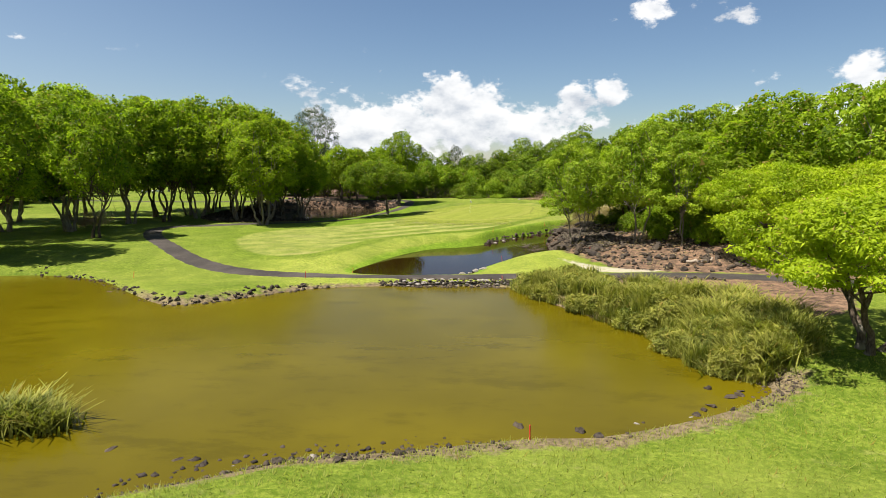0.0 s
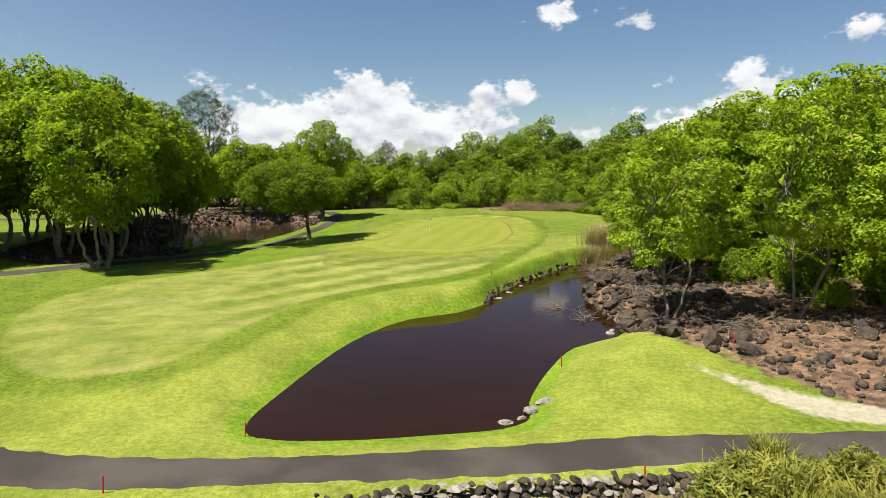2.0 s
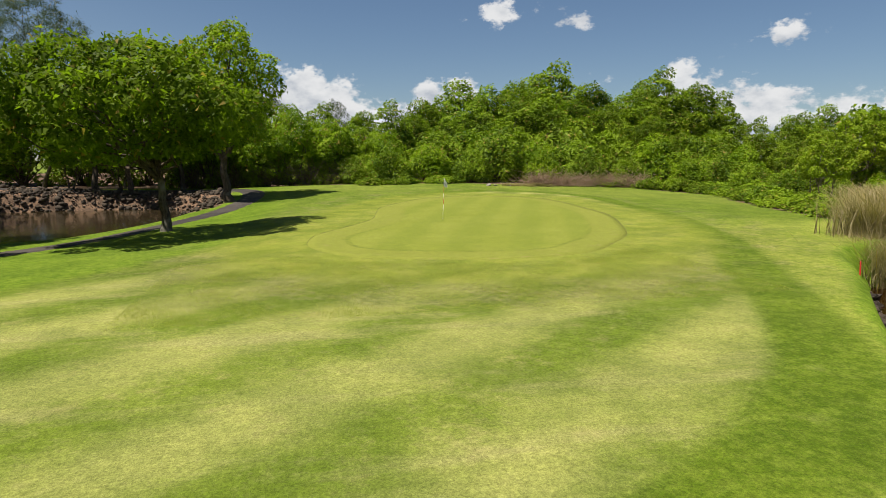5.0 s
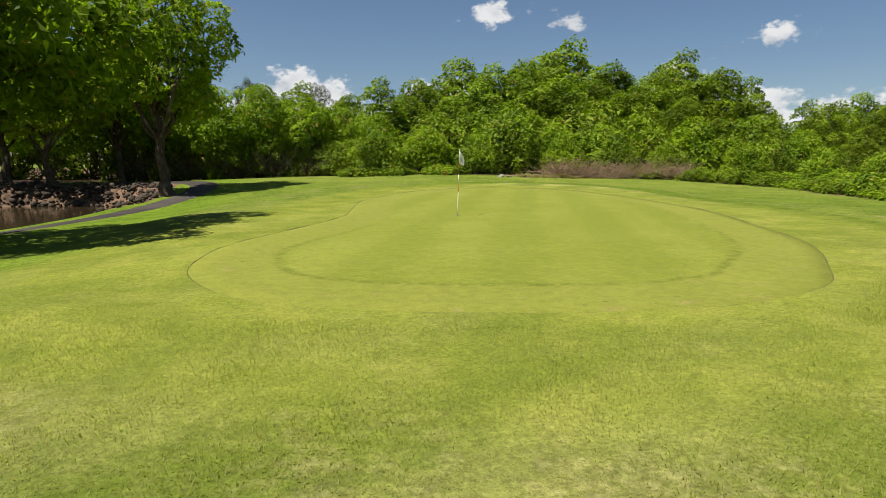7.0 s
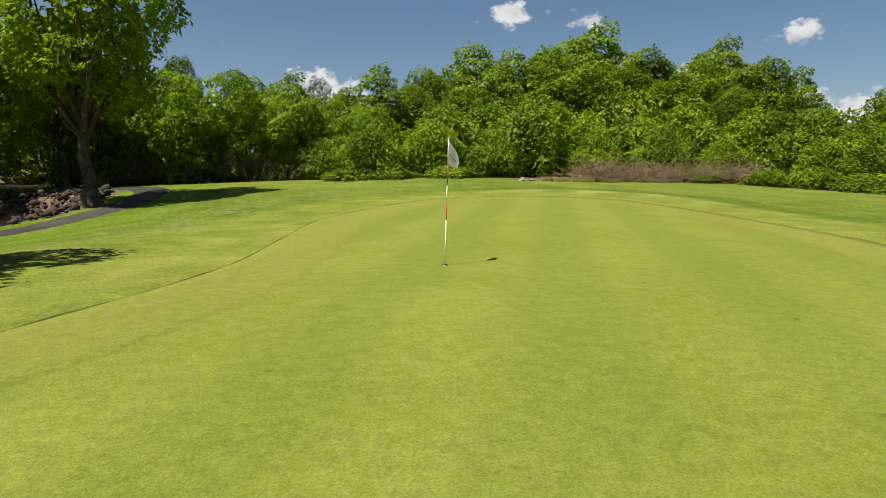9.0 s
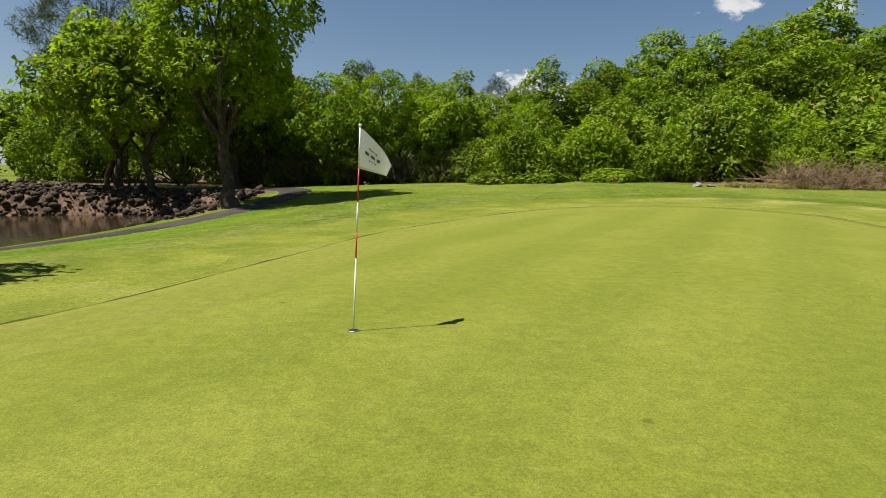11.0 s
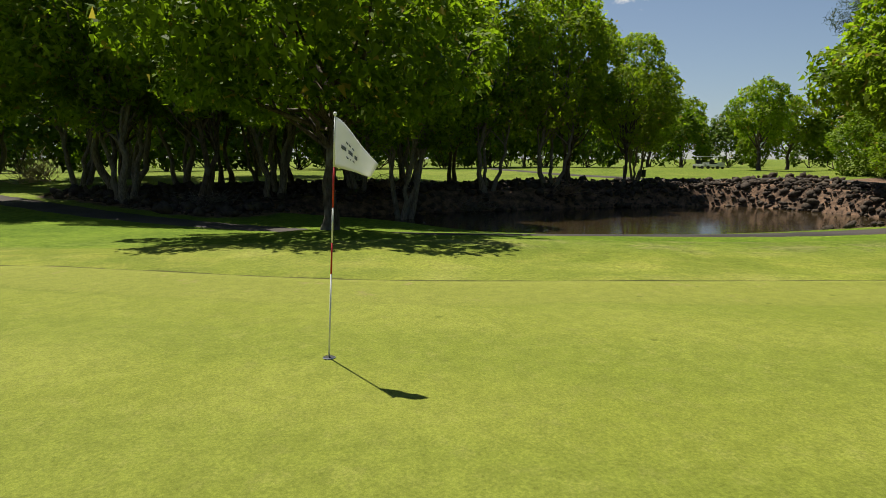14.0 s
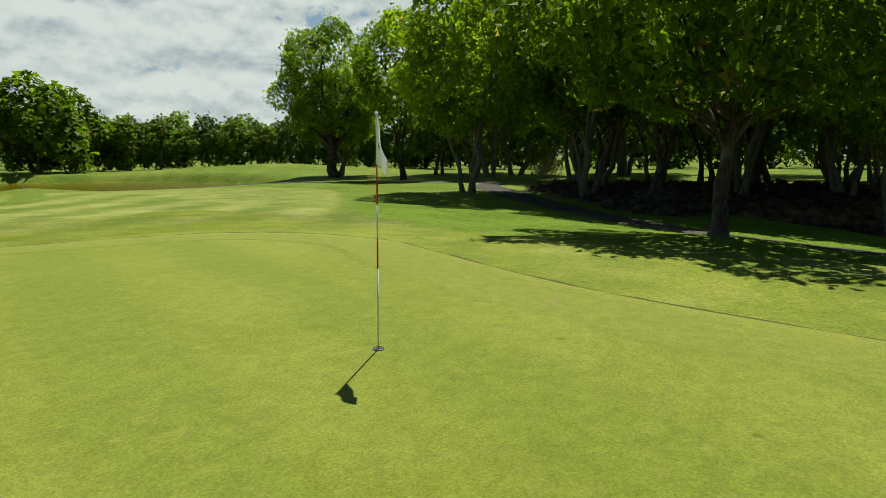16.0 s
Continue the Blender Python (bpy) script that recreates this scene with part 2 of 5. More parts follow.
def ground_material(name, zones):
    mat, nd = material(name)
    p = place(nd)
    fine = nd.noise(p, 38.0, 5.0, 0.75)
    mid = nd.noise(p, 4.5, 7.0, 0.74)
    wide = nd.noise(p, 0.33, 4.0, 0.6)
    huge = nd.noise(p, 0.07, 3.0, 0.5)
    if not zones:                                            # the putting green: short, even, pale
        c = nd.mix(nd.step(wide, 0.3, 0.7), (0.190, 0.214, 0.027), (0.228, 0.246, 0.039))
        along = nd.vector("DOT_PRODUCT", p, (0.93, -0.36, 0.0), out="Value")
        band = nd.math("SINE", nd.math("ADD", nd.math("MULTIPLY", along, 2.6), nd.math("MULTIPLY", wide, 3.0)))
        c = nd.mix(nd.math("MULTIPLY", nd.step(band, -0.7, 0.7), 0.45), c, (0.150, 0.184, 0.021))
        c = nd.mix(nd.math("MULTIPLY", nd.step(mid, 0.48, 0.75), 0.5), c, (0.250, 0.245, 0.060))
        c = nd.mix(nd.math("MULTIPLY", nd.step(nd.noise(p, 30.0, 7.0, 0.85), 0.42, 0.62), 0.42), c, (0.100, 0.125, 0.010))
        edge = nd.math("ADD", nd.field("edge"), nd.math("MULTIPLY", nd.math("SUBTRACT", wide, 0.5), 0.8))
        c = nd.mix(nd.math("MULTIPLY", nd.step(edge, 1.75, 1.55), 0.6), c, (0.205, 0.215, 0.036))
        c = nd.mix(nd.math("MULTIPLY", nd.math("MULTIPLY", nd.step(edge, 1.45, 1.6), nd.step(edge, 1.8, 1.65)), nd.math("MULTIPLY", nd.step(mid, 0.4, 0.6), nd.step(nd.vector("DOT_PRODUCT", p, (0.0, 1.0, 0.0), out="Value"), 101.0, 96.0, 0.3, 1.0))), c, (0.128, 0.148, 0.018))
        scuff = nd.math("MULTIPLY", nd.step(edge, 2.2, 0.2), nd.step(nd.noise(p, 1.7, 7.0, 0.8), 0.56, 0.66))
        c = nd.mix(nd.math("MULTIPLY", scuff, 0.7), c, (0.27, 0.22, 0.085))
        pit = nd.step(nd.add("ShaderNodeTexVoronoi", Vector=p, Scale=1.3), 0.07, 0.035)
        c = nd.mix(nd.math("MULTIPLY", pit, 0.6), c, (0.085, 0.100, 0.012))
        grain = nd.step(nd.noise(p, 42.0, 7.0, 0.85), 0.34, 0.66, 0.68, 1.10)
        grain = nd.math("MULTIPLY", grain, nd.step(nd.noise(p, 5.5, 6.0, 0.75), 0.36, 0.64, 0.90, 1.09))
        c = nd.mix(1.0, c, nd.add("ShaderNodeCombineColor", Red=grain, Green=grain, Blue=grain), "MULTIPLY")
        h = nd.math("ADD", fine, nd.math("MULTIPLY", nd.noise(p, 130.0, 3.0, 0.8), 0.8))
        return finish(mat, nd, c, rough=0.85, bump=h, strength=0.5, distance=0.02, spec=0.1)

    d_fair, d_green, d_dirt, d_sand, d_shore, d_brook = [nd.field(k) for k in ("fairway", "green", "dirt", "sand", "shore", "brook")]
    wob = nd.math("MULTIPLY", nd.math("SUBTRACT", wide, 0.5), 1.6)
    tuft = nd.step(mid, 0.40, 0.62)
    # rough: a deeper green with straw flecks
    c = nd.mix(tuft, (0.098, 0.152, 0.011), (0.195, 0.246, 0.030))
    c = nd.mix(nd.math("MULTIPLY", nd.step(huge, 0.40, 0.62), 0.55), c, (0.215, 0.250, 0.039))
    c = nd.mix(nd.math("MULTIPLY", nd.step(nd.noise(p, 1.4, 5.0, 0.7), 0.56, 0.78), 0.6), c, (0.308, 0.291, 0.097))
    # fairway: mown in stripes, yellower
    across = nd.vector("DOT_PRODUCT", p, STRIPE, out="Value")
    band = nd.math("SINE", nd.math("ADD", nd.math("MULTIPLY", across, 1.821), nd.math("MULTIPLY_ADD", huge, 0.8, 1.95)))
    faint = nd.math("MULTIPLY", nd.step(nd.noise(p, 0.055, 2.0), 0.36, 0.58, 0.5, 1.1), nd.step(nd.vector("DOT_PRODUCT", p, (1.0, 0.0, 0.0), out="Value"), -16.0, -5.0, 0.14, 1.0))
    ragged = nd.math("MULTIPLY", nd.math("SUBTRACT", nd.noise(p, 0.9, 5.0, 0.65), 0.5), 1.2)
    fair = nd.mix(nd.step(nd.math("ADD", nd.math("MULTIPLY", band, faint), nd.math("ADD", ragged, wob)), -0.9, 0.9), (0.140, 0.192, 0.018), (0.290, 0.304, 0.074))
    fair = nd.mix(nd.math("MULTIPLY", nd.step(mid, 0.45, 0.8), 0.4), fair, (0.345, 0.325, 0.115))
    fair = nd.mix(nd.math("MULTIPLY", nd.step(nd.noise(p, 1.1, 5.0, 0.7), 0.55, 0.72), 0.4), fair, (0.364, 0.320, 0.113))
    drag = nd.noise(nd.add("ShaderNodeMapping", Vector=p, Rotation=(0.0, 0.0, -0.6435), Scale=(0.16, 0.75, 1.0)), 1.0, 6.0, 0.62)
    fair = nd.mix(nd.math("MULTIPLY", nd.step(drag, 0.50, 0.68), 0.42), fair, (0.370, 0.330, 0.130))
    in_fair = nd.step(nd.math("ADD", d_fair, nd.math("MULTIPLY", wob, 0.35)), 0.35, -0.35)
    c = nd.mix(in_fair, c, fair)
    # the bank of the brown pond: pale mown strip, lush right at the water
    bank = nd.math("MULTIPLY", nd.step(d_fair, 1.3, 2.2), nd.step(d_brook, 11.0, 6.0))
    c = nd.mix(nd.math("MULTIPLY", bank, 0.82), c, nd.mix(nd.step(nd.math("ADD", mid, nd.math("MULTIPLY", wob, 0.15)), 0.36, 0.62), (0.205, 0.262, 0.027), (0.310, 0.335, 0.062)))
    lush = nd.step(nd.math("ADD", d_brook, nd.math("MULTIPLY", nd.math("SUBTRACT", nd.noise(p, 1.0, 5.0, 0.7), 0.5), 1.2)), 1.2, 0.5)
    c = nd.mix(nd.math("MULTIPLY", lush, 0.8), c, nd.mix(tuft, (0.120, 0.220, 0.011), (0.210, 0.330, 0.020)))
    # thin, dry patches before the green
    dry = nd.math("MULTIPLY", nd.step(nd.noise(p, 0.62, 6.0, 0.72), 0.48, 0.60), nd.step(d_green, 9.0, 5.0))
    front = nd.math("MULTIPLY", nd.step(d_green, 8.0, 4.0), nd.step(nd.vector("DOT_PRODUCT", p, (0.0, 1.0, 0.0), out="Value"), 99.0, 93.0))
    c = nd.mix(nd.math("MULTIPLY", front, 0.5), c, nd.mix(tuft, (0.110, 0.135, 0.020), (0.200, 0.215, 0.045)))
    c = nd.mix(nd.math("MULTIPLY", dry, 0.5), c, nd.mix(tuft, (0.150, 0.150, 0.040), (0.31, 0.285, 0.12)))
    # the first cut: a greener ring round the fairway's edge and the green
    ring = nd.math("MULTIPLY", nd.step(d_fair, -0.2, 0.25), nd.step(d_fair, 1.9, 1.4))
    east = nd.step(nd.vector("DOT_PRODUCT", p, (1.0, 0.0, 0.0), out="Value"), -9.0, -2.0, 0.20, 0.88)
    c = nd.mix(nd.math("MULTIPLY", nd.math("MULTIPLY", ring, east), nd.step(nd.noise(p, 1.1, 6.0, 0.7), 0.34, 0.60, 0.55, 1.0)), c, nd.mix(tuft, (0.088, 0.138, 0.007), (0.128, 0.182, 0.013)))
    # fringe of the green
    fringe = nd.math("MULTIPLY", nd.step(nd.math("ADD", d_green, nd.math("MULTIPLY", wob, 0.3)), 4.4, 2.4), nd.step(nd.noise(p, 0.7, 3.0), 0.2, 0.6, 0.5, 0.9))
    c = nd.mix(fringe, c, nd.mix(nd.step(nd.noise(p, 0.9, 4.0), 0.5, 0.62), (0.225, 0.258, 0.033), (0.245, 0.266, 0.040)))
    # lush rough between the green and the cart path
    lush = nd.math("MULTIPLY", nd.step(nd.math("ADD", nd.vector("DOT_PRODUCT", p, (1.0, 0.0, 0.0), out="Value"), nd.math("MULTIPLY", wob, 1.5)), -4.0, -7.5), nd.step(nd.vector("DOT_PRODUCT", p, (-0.35, 1.0, 0.0), out="Value"), 84.0, 92.0))
    lush = nd.math("MULTIPLY", nd.math("MULTIPLY", lush, nd.step(d_fair, 0.2, 1.2)), nd.step(nd.vector("DOT_PRODUCT", p, (1.0, 0.0, 0.0), out="Value"), -26.0, -20.0))
    c = nd.mix(nd.math("MULTIPLY", lush, 0.72), c, nd.mix(tuft, (0.096, 0.168, 0.008), (0.172, 0.252, 0.019)))
    speck = nd.step(nd.noise(p, 24.0, 7.0, 0.85), 0.33, 0.67, 0.44, 0.98)
    speck = nd.math("MULTIPLY", speck, nd.step(nd.noise(p, 7.0, 8.0, 0.88), 0.38, 0.62, 0.84, 1.14))
    clump = nd.step(nd.noise(p, 2.4, 8.0, 0.78), 0.36, 0.64, 0.94, 1.06)
    clump = nd.math("MULTIPLY", clump, nd.step(nd.noise(p, 0.45, 6.0, 0.62), 0.36, 0.64, 0.85, 1.15))
    c = nd.mix(1.0, c, nd.add("ShaderNodeCombineColor", Red=nd.math("MULTIPLY", speck, clump), Green=nd.math("MULTIPLY", speck, nd.math("POWER", clump, 0.8)), Blue=nd.math("MULTIPLY", speck, clump)), "MULTIPLY")
    # soil, leaf litter and lava grit
    soil = nd.mix(nd.step(nd.noise(p, 1.8, 6.0, 0.7), 0.35, 0.7), (0.050, 0.034, 0.024), (0.225, 0.136, 0.084))
    soil = nd.mix(nd.math("MULTIPLY", nd.step(nd.noise(p, 17.0, 4.0, 0.7), 0.5, 0.7), 0.5), soil, (0.26, 0.18, 0.12))
    c = nd.mix(nd.step(nd.math("ADD", d_dirt, nd.math("MULTIPLY", nd.math("SUBTRACT", nd.noise(p, 0.9, 4.0), 0.5), 2.2)), 0.3, -0.3), c, soil)
    sand = nd.mix(nd.step(mid, 0.3, 0.7), (0.27, 0.235, 0.165), (0.40, 0.36, 0.28))
    c = nd.mix(nd.math("MULTIPLY", nd.step(nd.math("ADD", d_sand, nd.math("MULTIPLY", nd.math("SUBTRACT", nd.noise(p, 2.0, 5.0, 0.7), 0.5), 1.1)), 0.2, -0.25), 0.85), c, sand)
    # bare, wet earth at the water's edge
    near_side = nd.step(nd.vector("DOT_PRODUCT", p, (0.0, 1.0, 0.0), out="Value"), 28.0, 25.0, 0.0, -0.75)
    edge = nd.step(nd.math("ADD", nd.math("ADD", d_shore, near_side), nd.math("MULTIPLY", nd.math("SUBTRACT", nd.noise(p, 1.2, 6.0, 0.75), 0.5), 3.2)), 0.95, 0.2)
    edge = nd.math("MULTIPLY", edge, nd.step(nd.vector("DOT_PRODUCT", p, (1.0, 0.0, 0.0), out="Value"), -27.0, -20.0))
    c = nd.mix(edge, c, nd.mix(nd.step(mid, 0.3, 0.7), (0.052, 0.038, 0.021), (0.225, 0.172, 0.098)))
    h = nd.math("ADD", nd.math("MULTIPLY", fine, 1.0), nd.math("MULTIPLY", mid, 0.8))
    return finish(mat, nd, c, rough=0.9, bump=h, strength=0.45, distance=0.05, spec=0.08)


GROUND = ground_material("ground_grass", True)
GREEN = ground_material("green_grass", False)


# ---- ground plan ----
def smooth_line(points, closed=True, per=6):
    """A Catmull-Rom line through the corners of the plan."""
    pts = np.array(points, float)
    if closed:
        ext = np.vstack([pts[-1:], pts, pts[:2]])
    else:
        ext = np.vstack([2 * pts[:1] - pts[1:2], pts, 2 * pts[-1:] - pts[-2:-1]])
    out = []
    for a, b, c, d in zip(ext[:-3], ext[1:-2], ext[2:-1], ext[3:]):
        for t in np.arange(per) / per:
            out.append(0.5 * (2 * b + (c - a) * t + (2 * a - 5 * b + 4 * c - d) * t * t + (3 * b - a - 3 * c + d) * t ** 3))
    if not closed:
        out.append(pts[-1])
    return np.array(out)


def away(x, y, line, closed=True):
    """Distance to a line; negative inside a closed one."""
    x, y = np.atleast_1d(np.asarray(x, float)), np.atleast_1d(np.asarray(y, float))
    a = line
    b = np.roll(line, -1, axis=0) if closed else line[1:]
    a = a if closed else line[:-1]
    best = np.full(x.shape, 1e18)
    inside = np.zeros(x.shape, bool)
    for (ax, ay), (bx, by) in zip(a, b):
        ex, ey = bx - ax, by - ay
        t = np.clip(((x - ax) * ex + (y - ay) * ey) / (ex * ex + ey * ey + 1e-12), 0, 1)
        best = np.minimum(best, (x - ax - t * ex) ** 2 + (y - ay - t * ey) ** 2)
        if closed:
            inside ^= ((ay > y) != (by > y)) & (x < ex * (y - ay) / (ey + 1e-12) + ax)
    d = np.sqrt(best)
    return np.where(inside, -d, d) if closed else d


WATER = -1.5
POND_A = smooth_line([(-11.4, 15.2), (-9.5, 16.4), (-8.2, 17.1), (-6.3, 18.2), (-4.3, 19.1), (-1.7, 19.5), (2.5, 20.5), (5.2, 20.7), (8.5, 21.9), (11.2, 23.3), (13.6, 25.2), (13.4, 26.9),
                      (12.4, 28.5), (11.4, 34.0), (8.4, 39.0), (6.3, 43.5), (5.8, 46.9), (-3, 47.5), (-9, 46.8), (-12.3, 45.0), (-15.2, 42.6), (-18.8, 40.8),
                      (-23.3, 44.5), (-27.7, 48.7), (-33.4, 51.6), (-40, 50.5), (-44, 44), (-42, 32), (-35, 20), (-26, 13), (-19, 11.5), (-14.5, 12.8)])
POND_B = smooth_line([(-8.3, 53.8), (-7.3, 58.2), (-4.8, 64.6), (-1.6, 69.0), (1.9, 70.7), (4.2, 73), (5.4, 75.8), (8.4, 79.9), (12.6, 84.6), (16, 88.3), (20.5, 89.5),
                      (20.2, 86), (15.7, 80.1), (12.1, 74.1), (11.6, 70), (10.6, 64.5), (6.9, 62.1), (4.5, 58.8), (2.7, 55.5), (1.7, 53.1), (-2, 52.6), (-5.6, 52.7)])
POND_C = smooth_line([(-25.4, 100.5), (-22.4, 106.0), (-17.8, 110.3), (-14.6, 118.5), (-12.8, 126), (-13.2, 131), (-18.5, 133), (-24.8, 132.5), (-29.5, 130.5),
                      (-30.5, 124), (-30.0, 116), (-28.5, 108), (-27.2, 102)])
GREEN_EDGE = smooth_line([(-3.4, 95.2), (-3.4, 93.5), (-2.7, 91.8), (-1.8, 90.9), (-0.6, 90.3), (1.8, 89.6), (4.2, 89.4), (6.2, 90), (7.5, 91.2), (9.9, 94.3), (12.2, 99.3),
                          (13.7, 103.5), (14.7, 109.1), (15.7, 115), (15.2, 119.3), (12, 121.8), (8.6, 121.2), (5.6, 118.7), (2.8, 114.5), (1.3, 111.2), (0.5, 106.5),
                          (0.0, 103.2), (-0.7, 101.1), (-2.0, 98.6), (-3.0, 96.8)], per=10)
FAIRWAY = smooth_line([(-5.5, 97), (-1.5, 106), (1.5, 114), (6, 122), (14, 126), (19.5, 121), (18.3, 110), (13.2, 95.2), (8.4, 85.9), (5.5, 80.7), (2.9, 77.6), (-0.4, 75.4),
                       (-3.6, 73.9), (-7.5, 70.5), (-10, 65), (-12.6, 59.5), (-17, 58.3), (-21, 62.5), (-23.6, 69.5), (-22.5, 76), (-17, 82), (-10, 89)])
DIRT_EAST = smooth_line([(11.6, 73.5), (10.6, 64.5), (10.4, 61.4), (12.3, 56), (14.1, 51.2), (16.5, 48.6), (22, 45.0), (40, 33.5), (90, 20), (90, 130), (42, 126), (35, 122),
                         (30, 112), (24.5, 98), (21.5, 90), (20, 86), (15.7, 80.1)])
DIRT_WEST = smooth_line([(-26.5, 90.5), (-21.5, 97.0), (-23.9, 100.5), (-26, 104), (-27, 112), (-28.5, 120), (-28, 127), (-20, 130), (-15.5, 128.5), (-14.0, 126), (-12.9, 122), (-10.8, 124), (-10.4, 130), (-10.6, 134), (-11, 137), (-22, 139),
                         (-36, 137.5), (-38, 128), (-37, 112), (-38, 100), (-36, 91), (-30, 87)])
DIRT_NORTH = smooth_line([(-14, 143), (-6, 141), (0, 139.2), (8, 136.2), (16, 134.5), (28, 132), (35, 124), (42, 126), (95, 130), (130, 260), (-60, 260), (-45, 160), (-25, 146)])
DIRT_ROAD = smooth_line([(6.5, 46.9), (12, 47.2), (18.2, 44.9), (25, 40), (22, 33.5), (17, 33), (13.4, 30), (12.5, 34), (9.3, 39.2), (7.2, 43.6)])
SAND = smooth_line([(10.0, 56.4), (11.1, 54.9), (12.6, 52.9), (14.9, 50.6), (17.4, 48.6), (14.0, 49.5), (12.0, 50.9), (11.3, 52.6), (10.5, 54.9)])
ROAD = smooth_line([(90, -14), (45, 27), (30, 38.5), (21.7, 43.7), (17.6, 46.2), (14.1, 48.1), (6.5, 49.4), (0.1, 49.7), (-6.1, 50.0), (-12.6, 50.6), (-18.4, 52.7), (-24.0, 57.2),
                    (-29.8, 64.5), (-34, 71), (-36.6, 77.6), (-35.0, 81.6), (-31.0, 82.9), (-25.4, 88.2), (-18.9, 96.5), (-15.8, 101), (-13.6, 105.5), (-12.5, 110.4), (-11.0, 116.5),
                    (-9.4, 122), (-8.2, 127.5), (-8.8, 133.2), (-13, 137.2), (-22, 138), (-30, 137), (-40, 133), (-55, 128), (-80, 126)], closed=False)
HILLS = [(5, 105, 17, 24, 0.43), (14, 138, 32, 14, 0.95), (0, 50, 30, 7, -0.68), (-26, 50, 12, 9, -0.72), (27, 64, 11, 24, 1.5), (-20, 100, 9, 12, -0.6), (-17, 118, 10, 14, -1.1),
         (-85, 140, 42, 50, 0.9), (-70, 80, 22, 30, 0.35), (5, 20, 26, 5, -0.75), (-33, 105, 6, 20, 0.25), (-30, 137, 9, 4, 0.45), (-7.6, 111, 2.2, 10, -0.2), (-10.4, 102.2, 1.9, 2.4, 0.30), (-5, 103.5, 2.6, 7, 0.22), (-62, 26, 15, 16, 1.2)]


def ponds(x, y):
    return away(x, y, POND_A), away(x, y, POND_B), away(x, y, POND_C)


def height(x, y):
    """The ground's height over the plan."""
    x, y = np.atleast_1d(np.asarray(x, float)), np.atleast_1d(np.asarray(y, float))
    z = np.full(x.shape, -0.40)
    for hx, hy, rx, ry, h in HILLS:
        z = z + h * np.exp(-((x - hx) / rx) ** 2 - ((y - hy) / ry) ** 2)
    far = np.clip((np.hypot(x, y - 80) - 130) / 200, 0, 1)
    z = z * (1 - far) + 0.3 * far
    z = z + 0.05 * np.sin(x * 0.31 + 1.3) * np.sin(y * 0.27) * (1 - far)
    for d, width in zip(ponds(x, y), (2.4, 0.75 + 3.9 * np.clip((74 - y) / 6, 0, 1), 1.6)):
        t = np.clip(d / width, 0, 1)
        bank = WATER - 0.02 + (z - WATER + 0.02) * (1 - (1 - t) ** 2)
        z = np.where(d < 0, WATER - 0.02 - np.minimum(1.4, -0.35 * d), np.where(d < width, bank, z))
    return z


def mesh_object(name, verts, faces, mat, parent=None, label="", smooth=False):
    """One mesh object from arrays of corners and faces (all of one count)."""
    verts, faces = np.asarray(verts, np.float32), np.asarray(faces, np.int32)
    me = bpy.data.meshes.new(name)
    me.vertices.add(len(verts))
    me.vertices.foreach_set("co", verts.ravel())
    k = faces.shape[1]
    me.loops.add(faces.size)
    me.loops.foreach_set("vertex_index", faces.ravel())
    me.polygons.add(len(faces))
    me.polygons.foreach_set("loop_start", np.arange(0, faces.size, k, dtype=np.int32))
    if smooth:
        me.polygons.foreach_set("use_smooth", np.ones(len(faces), bool))
    me.update(calc_edges=True)
    me.validate()
    me.materials.append(mat)
    ob = new(name, me)
    if parent:
        ob.parent = parent
    return tagged(ob, label)


def part(name, bm, mat, parent=None, label="", smooth=False):
    """A bmesh as one mesh object under a thing or a part."""
    me = bpy.data.meshes.new(name)
    for f in bm.faces:
        f.smooth = smooth
    bm.to_mesh(me)
    bm.free()
    me.materials.append(mat)
    ob = new(name, me)
    if parent:
        ob.parent = parent
    return tagged(ob, label)


def axis_steps(lo, hi, fine, reach):
    core = np.arange(lo, hi + 1e-6, fine)
    out, step, v = [], fine, 0.0
    while v < reach:
        step *= 1.22
        v += step
        out.append(v)
    out = np.array(out)
    return np.concatenate([lo - out[::-1], core, hi + out])


gx, gy = axis_steps(-46, 38, 0.5, 2600), axis_steps(14, 142, 0.5, 2600)
X, Y = np.meshgrid(gx, gy)
xf, yf = X.ravel(), Y.ravel()
zf = height(xf, yf)
nx, ny = len(gx), len(gy)
idx = np.arange(nx * ny).reshape(ny, nx)
quads = np.stack([idx[:-1, :-1], idx[:-1, 1:], idx[1:, 1:], idx[1:, :-1]], -1).reshape(-1, 4)
ground = mesh_object("ground", np.stack([xf, yf, zf], -1), quads, GROUND, smooth=True)
tagged(ground, "striped mown golf grass, rough, bare soil and banks", "ground", kind="structure")
near = (np.abs(xf) < 140) & (yf > -60) & (yf < 270)


def zone_field(lines):
    out = np.full(xf.shape, 50.0)
    d = np.min([away(xf[near], yf[near], ln) for ln in lines], axis=0)
    out[near] = d
    return out


for key, lines in (("fairway", [FAIRWAY]), ("green", [GREEN_EDGE]), ("dirt", [DIRT_EAST, DIRT_WEST, DIRT_NORTH, DIRT_ROAD]), ("sand", [SAND]), ("shore", [POND_A]), ("brook", [POND_B])):
    att = ground.data.attributes.new(key, "FLOAT", "POINT")
    att.data.foreach_set("value", zone_field(lines).astype(np.float32))


